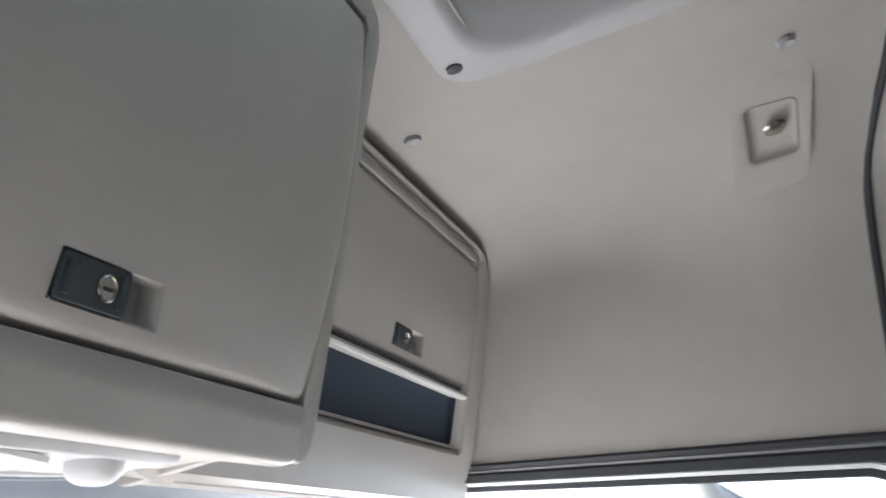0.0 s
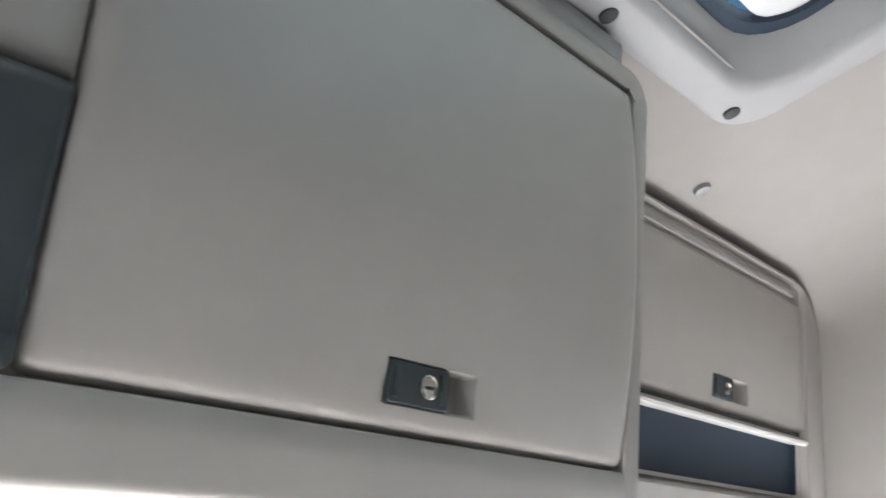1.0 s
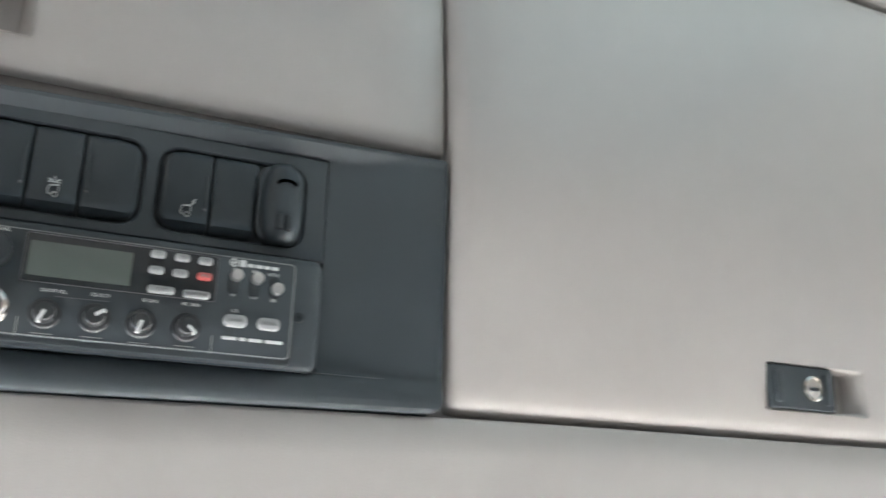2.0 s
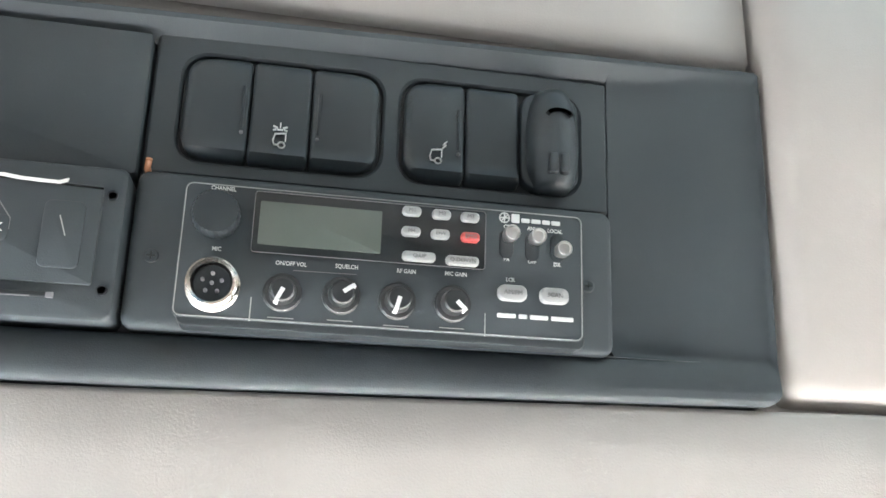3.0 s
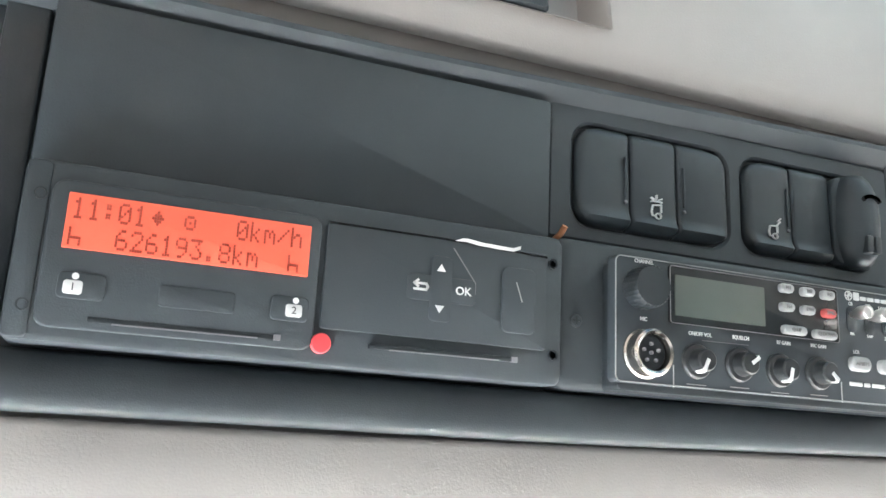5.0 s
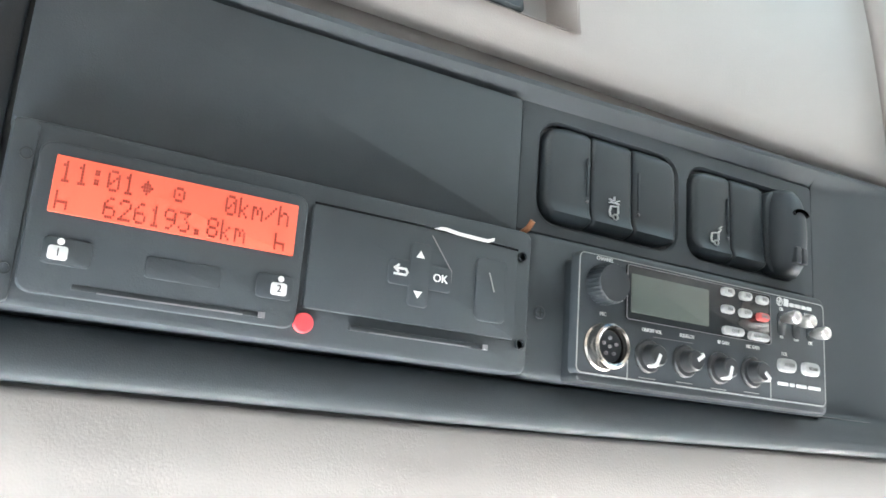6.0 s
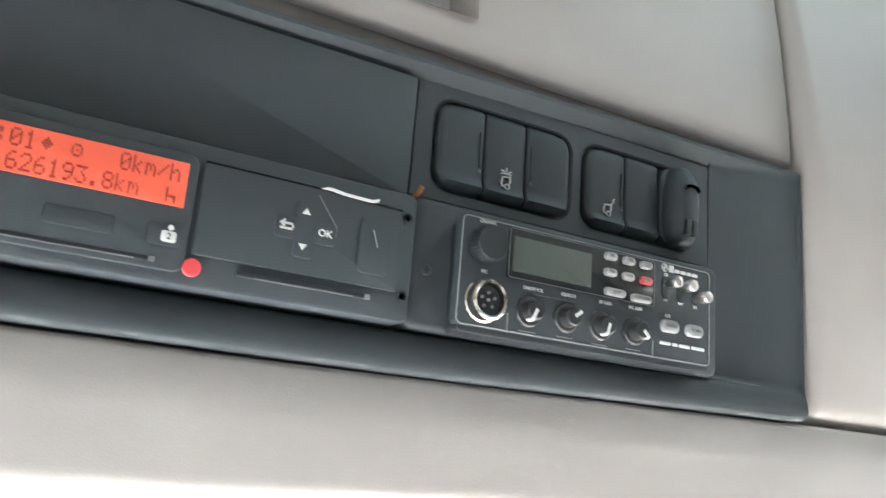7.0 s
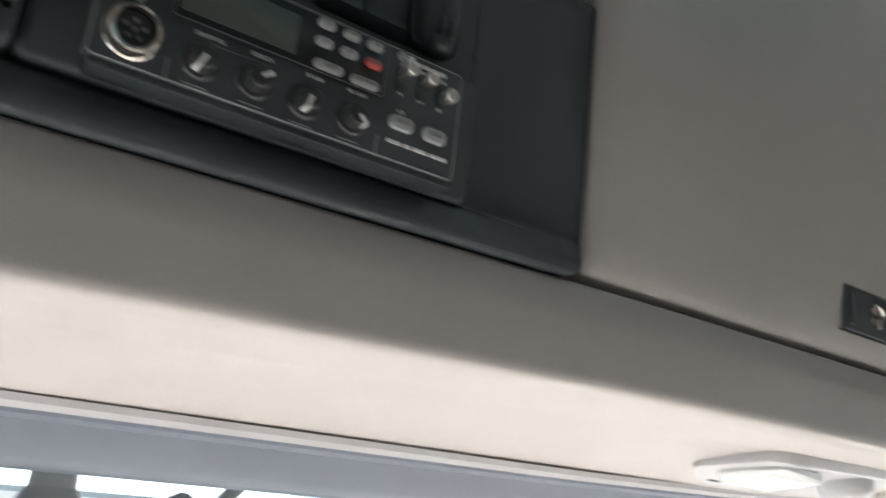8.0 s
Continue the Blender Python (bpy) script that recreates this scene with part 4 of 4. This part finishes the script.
for text, col, row in (("11:01", 0, 0), ("0km/h", 11.1, 0), ("626193.8km", 3.0, 1)):
    part("print", dots([DOTS[c] for c in text], col, row), DISPLAYTEXT, disp)
for sign, col, row in ((DRIVE, 5.2, 0), (REST, 7.4, 0), (BED, 0, 1), (BED, 15, 1)):
    part("print", dots([sign], col, row), DISPLAYTEXT, disp)
for n, x, a, b in (("1", -3.235, -3.29, -3.12), ("2", -2.405, -2.50, -2.345)):
    key = part("button", plate(a, b, -0.165, -0.065, TY - 0.029, TY, 0.02, 0.005), DARK, unit)
    sym = part("symbol", plate(x - 0.034, x + 0.034, -0.148, -0.096, TY - 0.032, TY - 0.015, 0.012, 0.002), WHITE, key, "white printed slot symbol")
    part("symbol", drum(x + 0.005, -0.080, [(0.013, TY - 0.02), (0.013, TY - 0.032)], 12), WHITE, key)
    part("print", lettering(n, x, -0.122, TY - 0.032, 0.03), DARKER, sym)
part("button", plate(-2.93, -2.64, -0.16, -0.075, TY - 0.026, TY, 0.015, 0.004), DARK, unit)
for a, b, z in ((-3.17, -2.46, -0.235), (-2.075, -1.40, -0.232)):
    part("card_slot", plate(a, b, z - 0.010, z + 0.010, TY - 0.024, TY, 0.006, 0.002), DARKER, body)
    part("slot_edge", stroke([[(a + 0.09, z - 0.011), (b - 0.08, z - 0.009)]], 0.005, TY - 0.024, 0.003), MIDGREY, body)
    part("arrow", loft([([(b - 0.016, z + 0.010), (b + 0.012, z + 0.012), (b + 0.012, z - 0.012), (b - 0.016, z - 0.012)], y) for y in (TY - 0.028, TY - 0.01)]), MIDGREY, body)
prn = part("printer_drawer", plate(-2.29, -1.245, -0.178, 0.27, TY - 0.02, TY + 0.1, 0.012, 0.006), DARK, tacho, "printer drawer with cursor keys")
part("drawer_edge", stroke([[(-2.285, 0.272), (-1.75, 0.272), (-1.25, 0.255)]], 0.009, TY - 0.018, 0.004), GLOSS, prn, "dark gap above the drawer")
part("drawer_edge", stroke([[(-1.715, 0.235), (-1.605, 0.09), (-1.605, 0.04)]], 0.005, TY - 0.020, 0.002), MIDGREY, prn)
cross = part("cursor_pad", plate(-1.82, -1.72, -0.10, 0.19, TY - 0.029, TY, 0.02, 0.005), DARK, prn)
part("cursor_pad", plate(-1.925, -1.605, -0.015, 0.10, TY - 0.027, TY, 0.02, 0.005), DARK, prn)
for z, s in ((0.135, 1), (-0.045, -1)):
    part("arrow", loft([([(-1.795, z - 0.014 * s), (-1.753, z - 0.014 * s), (-1.774, z + 0.018 * s)], y) for y in (TY - 0.033, TY - 0.02)]), WHITE, cross)
part("print", lettering("OK", -1.664, 0.043, TY - 0.028, 0.036, bold=0.0006), WHITE, cross)
part("print", stroke([[(-1.895, 0.058), (-1.84, 0.058), (-1.832, 0.045), (-1.84, 0.032), (-1.895, 0.032)], [(-1.895, 0.058), (-1.878, 0.072)], [(-1.895, 0.058), (-1.878, 0.044)]], 0.010, TY - 0.028, 0.004), WHITE, cross)
release = part("release_button", plate(-1.475, -1.305, -0.115, 0.185, TY - 0.028, TY, 0.03, 0.006), DARK, prn)
# Dark taupe filler: the shade in the gap under the flap, put into colour.
part("gap_shade", plate(XL, 2.02, 1.21, 1.44, 0.29, 0.36, 0.02), surface("taupe_gap_shade", (0.16, 0.148, 0.138), 0.7, grain=1100, bump=0.2), console, "dark taupe filler that paints shade in the gap above the console")
part("scratch", stroke([[(-1.405, 0.115), (-1.375, 0.03)]], 0.005, TY - 0.028, 0.003), BUTTON, release)
part("seal", drum(-2.28, -0.241, [(0.042, TY), (0.042, TY - 0.022), (0.038, TY - 0.026)], 28), SEAL, tacho, "round red seal sticker")
slip = thing("paper_slip", "torn white paper slip sticking out of the printer", "paper", (-1.55, 0.0, 0.275))
pts = [(-1.715, 0.268), (-1.68, 0.283), (-1.655, 0.285), (-1.58, 0.276), (-1.48, 0.273), (-1.43, 0.272), (-1.39, 0.287), (-1.393, 0.270), (-1.425, 0.257), (-1.50, 0.258), (-1.60, 0.262), (-1.66, 0.270)]
part("sheet", loft([(pts, TY - 0.034), (pts, TY - 0.029)]), PAPER, slip)
wire = thing("wire_end", "short orange wire end poking out of the console", "wire", (-1.09, 0.2, 0.40))
part("core", tube([(-1.10, 0.25, 0.40), (-1.10, 0.17, 0.42), (-1.092, 0.14, 0.455)], 0.016), COPPER, wire)

# ---- reading light under the shelf ----
def under(x, y, d):
    """A spot on the underside of the shelf's rolled band, d below it."""
    z = -1.20 - 0.018 * (y - 1.0) if y < 1.1 else -1.212 - 0.253 * (y - 1.1) if y < 1.25 else -1.25 - 0.368 * (y - 1.25)
    return V(x, y, z - d)


def rounded(corners, n=5):
    """A closed outline through corners (x, y, radius), each one rounded."""
    out = []
    for k, (x, y, r) in enumerate(corners):
        p = Vector((x, y))
        a, b = [(Vector(corners[(k + d) % len(corners)][:2]) - p) for d in (-1, 1)]
        a, b = p + a.normalized() * min(r, a.length * .45), p + b.normalized() * min(r, b.length * .45)
        out += [a.lerp(p, t).lerp(p.lerp(b, t), t) for t in [i / n for i in range(n + 1)]]
    return out


def pod_depth(x, y):
    """How far the pod stands below the underside: deeper to the right, running out to the front."""
    q = min(max((x - 5.3) / 1.5, 0), 1)
    return (0.10 + 0.10 * q * q * (3 - 2 * q)) * min(max((2.0 - y) / 0.9, 0.15), 1) * math.sqrt(min(max((7.76 - x) / 0.5, 0.04), 1))


def pod_loop(corners, inset, depth):
    """Outline of the pod, drawn in towards its middle, at a share of its depth plus a fixed drop."""
    share, drop = depth
    mid = Vector((6.3, 1.4))
    return [under(p.x, p.y, pod_depth(p.x, p.y) * share + drop) for p in (q + (mid - q).normalized() * inset for q in rounded(corners))]


def skin(loops, closed=True):
    bm = bmesh.new()
    rows = [[bm.verts.new(p) for p in l] for l in loops]
    for a, b in zip(rows, rows[1:]):
        for i in range(len(a)):
            bm.faces.new((a[i - 1], a[i], b[i], b[i - 1]))
    if closed:
        bm.faces.new(rows[0])
    bm.faces.new(list(reversed(rows[-1])))
    return bm


POD = [(5.45, 0.98, 0.16), (7.74, 0.98, 0.06), (7.6, 1.45, 0.3), (7.1, 1.85, 0.3), (5.5, 1.95, 0.3), (4.92, 1.55, 0.1)]
GLASS = [(5.55, 1.06, 0.1), (6.2, 1.06, 0.08), (6.28, 1.75, 0.1), (5.6, 1.78, 0.15), (5.2, 1.5, 0.1)]
light = thing("reading_light", "pale grey reading light pod with frosted lens under the shelf", "reading light", (6.3, 1.2, -1.45))
part("pod", skin([pod_loop(POD, 0.0, (0, -0.03)), pod_loop(POD, 0.0, (0.88, 0)), pod_loop(POD, 0.015, (0.97, 0)), pod_loop(POD, 0.045, (1, 0))]), PODGREY, light, "light grey moulded pod", 50)
lens = part("lens", skin([pod_loop(GLASS, 0.0, (0.9, 0)), pod_loop(GLASS, 0.0, (1, 0.035)), pod_loop(GLASS, 0.03, (1, 0.055)), pod_loop(GLASS, 0.12, (1, 0.06))]), LENS, light, "frosted faceted lens")
for k in range(5):
    x = 5.56 + 0.13 * k
    part("facet", skin([pod_loop([(x - 0.055, 1.16, 0.01), (x + 0.055, 1.16, 0.01), (x + 0.055, 1.66, 0.01), (x - 0.055, 1.66, 0.01)], 0, (1, 0.056)),
                        pod_loop([(x - 0.012, 1.26, 0.004), (x + 0.012, 1.26, 0.004), (x + 0.012, 1.6, 0.004), (x - 0.012, 1.6, 0.004)], 0, (1, 0.085))]), LENS, lens)
part("slot", skin([pod_loop([(5.5, 1.80, 0.02), (5.68, 1.80, 0.02), (5.68, 1.845, 0.02), (5.5, 1.845, 0.02)], 0, (1, d)) for d in (-0.02, 0.006)]), DARKER, light, "small dark release slot")
dome = []
for k in range(8):
    a = radians(90 * k / 7)
    r, h = 0.25 * math.cos(a) ** 0.8 + 0.01, 0.17 * math.sin(a)
    dome.append([V(6.9 + r * math.cos(t), 1.27 + r * math.sin(t), -1.40 - h - 0.12 * math.sin(t) * r) for t in [2 * math.pi * i / 24 for i in range(24)]])
dome.insert(0, [p + Vector((0, 0, 0.09 * S)) for p in dome[0]])
part("spot", skin(dome), PODGREY, light, "pale swivel spot dome")

# ---- fittings on the side lining ----
HANG = (-4.15, radians(55))     # middle of the hook recess: place along the cab, angle round the roof's side fillet


def on_side(a, u, deep=0.0, out=0.0):
    """A spot in the hook recess: a towards the front, u up the curve, deep into the wall, out into the cab."""
    y = HANG[0] + 0.928 * a
    r = fillet(y)
    t = HANG[1] + u / r
    return V(RX - r + (r - out) * math.cos(t) + deep, y, roof(y) - r + (r - out) * math.sin(t) - 0.05 * deep)


def pocket_loop(grow, shift, deep, out=0.0, r=0.17):
    """The slanted outline of the recess, grown about its middle."""
    c = [(0.55, 0.75), (-0.455, 0.53), (-0.537, -0.69), (0.41, -0.59)]
    return [on_side(p.x, p.y, deep, out) for p in rounded([(-0.01 + (a + 0.01) * grow + shift[0], u * grow + shift[1], r * grow) for a, u in c], 6)]


hook = thing("coat_hook", "metal coat hook in a beige moulded recess", "coat hook", (16.52, -4.15, 6.1))
edge = [on_side(p.x, p.y, 0, 0.002) for p in rounded([(0.74, 1.2, 0.2), (-0.74, 1.2, 0.2), (-0.74, -1.3, 0.2), (0.74, -1.3, 0.2)], 6)]
part("recess", skin([edge, pocket_loop(1.16, (0.02, 0), 0, 0.013), pocket_loop(1.03, (0, 0), 0, 0.013), pocket_loop(0.98, (0, 0), 0, -0.02), pocket_loop(0.93, (0, 0), 0, -0.10), pocket_loop(0.82, (0, 0), 0, -0.15), pocket_loop(0.6, (0, 0), 0, -0.16)], False), LINING, hook, "beige moulded recess", 50)
# Thin grey cord that draws the shade along the edges of the recess.
edge_shade = [((p - Vector((0, 0, Z0))) / S) for p in pocket_loop(1.0, (0, 0), 0, 0.006)]
part("edge_shade", tube([tuple(p) for p in edge_shade[2:20]], 0.02, 6), MIDGREY, hook, "dark line along the recess edge, drawn as its shade")
head = []
for deep, ra, ru, da in ((0.16, 0.10, 0.09, -0.05), (0.11, 0.09, 0.08, -0.05), (0.08, 0.17, 0.12, 0.0), (0.03, 0.23, 0.15, 0.03), (-0.04, 0.22, 0.13, 0.05), (-0.09, 0.12, 0.07, 0.06)):
    head.append([on_side(-0.10 + da + ra * math.cos(t), 0.03 + ru * math.sin(t), deep) for t in [2 * math.pi * k / 14 for k in range(14)]])
part("hook", skin(head), CHROME, hook, "bright metal hook", 40)
for n, (x, y, a) in enumerate(((12.48, 1.37, None), (14.52, -4.38, 81.5))):
    stud = thing("trim_stud", "small round beige trim stud on the lining", "stud", (x, y, roof(y)), group="trim studs")
    part("cap", loft([(ring(x, y, 0.14, 20), 0.03), (ring(x, y, 0.14, 20), -0.02), (ring(x, y, 0.12, 20), -0.075), (ring(x, y, 0.08, 20), -0.05)], place=lambda p, d, q: V(p, q, roof(q) - 0.06 * n) + Vector((0, 0.41, 0.912)) * d * S), GREY, stud)
seam = [(13.6, -6.2, 7.72), (14.6, -6.13, 7.64), (15.87, -6.06, 7.22), (16.84, -5.93, 6.58), (17.54, -5.85, 5.7), (18.0, -5.99, 4.45), (18.14, -6.17, 3.1), (18.18, -6.33, 1.8), (18.2, -6.43, 0.72)]
fine = []
for k in range(len(seam) - 1):
    p = [Vector(seam[min(max(k + d, 0), len(seam) - 1)]) for d in (-1, 0, 1, 2)]
    for i in range(5):
        t = i / 5
        fine.append(0.5 * (2 * p[1] + (p[2] - p[0]) * t + (2 * p[0] - 5 * p[1] + 4 * p[2] - p[3]) * t * t + (3 * p[1] - p[0] - 3 * p[2] + p[3]) * t ** 3))
tagged(part("trim", tube(fine, 0.085), RUBBER), "dark rubber edging along the side lining seam", "edging", kind="structure")

# ---- outside ----
ground = slab("ground", [(-20000, 20000, -42), (20000, 20000, -42), (20000, -20000, -42), (-20000, -20000, -42)], TARMAC, "worn grey sunlit yard", "ground", (0, 0, -0.1))

# Self-lit backdrop sheets: bright sky and distant haze given as emission.
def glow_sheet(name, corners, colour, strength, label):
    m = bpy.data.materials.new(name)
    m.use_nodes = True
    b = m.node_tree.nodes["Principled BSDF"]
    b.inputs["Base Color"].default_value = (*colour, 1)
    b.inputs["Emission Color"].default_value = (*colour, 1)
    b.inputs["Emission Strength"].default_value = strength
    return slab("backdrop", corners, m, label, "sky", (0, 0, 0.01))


glow_sheet("hazy_sky", [(-1500, 900, -60), (1500, 900, -60), (1500, 900, 300), (-1500, 900, 300)], (0.9, 0.96, 1.0), 0.36, "bright white hazy sky ahead")
glow_sheet("hazy_sky", [(900, 900, -60), (900, -900, -60), (900, -900, 300), (900, 900, 300)], (0.95, 0.97, 1.0), 0.24, "bright white hazy sky beside the cab")

# This building outline glows on its own to paint the haze over it.
glow_sheet("far_roofs_glow", [(395, 800, -60), (640, 800, -60), (640, 800, -9), (395, 800, -15)], (0.70, 0.80, 0.90), 0.24, "pale blue building outline far ahead, its haze painted as glow")

def spin(profile, x, y, tilt=0.0, n=20, flat=0.5):
    """A rounded housing about an upright axis: profile of (radius, z)."""
    bm = bmesh.new()
    rows = [[bm.verts.new(V(x + r * math.cos(2 * math.pi * i / n) + (z - profile[0][1]) * tilt, y + flat * r * math.sin(2 * math.pi * i / n), z)) for i in range(n)] for r, z in profile]
    for a, b in zip(rows, rows[1:]):
        for i in range(n):
            bm.faces.new((a[i - 1], a[i], b[i], b[i - 1]))
    bm.faces.new(rows[0])
    bm.faces.new(list(reversed(rows[-1])))
    return bm


mirror = thing("front_mirror", "dark front mirror hanging outside the windscreen", "mirror", (0.42, 5, -3.2))
part("housing", spin([(0.15, -3.9), (0.30, -3.8), (0.37, -3.3), (0.37, -2.6), (0.33, -2.35), (0.22, -2.18)], 0.42, 5), MIDGREY, mirror)
part("arm", spin([(0.22, -2.22), (0.21, -2.0), (0.21, -1.75)], 0.42, 5), MIDGREY, mirror)
part("bracket", tube([(0.42, 5, -1.8), (0.42, 4.4, -1.5), (0.42, 2.95, -1.3)], 0.12), MIDGREY, mirror)
kerb = thing("front_mirror", "dark kerb mirror on a slanted arm outside the windscreen", "mirror", (1.6, 5, -3.2))
part("housing", spin([(0.18, -3.6), (0.32, -3.4), (0.34, -2.7), (0.27, -2.4), (0.16, -2.19), (0.05, -2.13)], 1.62, 5), MIDGREY, kerb)
part("arm", tube([(1.72, 5, -2.6), (1.95, 5, -2.28), (2.25, 4.9, -1.9), (2.4, 4.3, -1.6), (2.4, 2.95, -1.3)], 0.085), MIDGREY, kerb)
side_mirror = thing("side_mirror", "pale side mirror bracket outside the door window", "mirror", (21, -4.6, -2.5))
part("housing", spin([(0.4, -2.6), (0.62, -2.3), (0.66, -1.4), (0.5, -0.95), (0.2, -0.85)], 21, -5.9, 0.0, 20, 0.9), WHITEPLASTIC, side_mirror)
part("arm", tube([(18.9, -2.6, 0.1), (20.0, -2.9, -0.5), (21, -3.5, -0.75), (21, -5.2, -1.2)], 0.3, 12), WHITEPLASTIC, side_mirror)
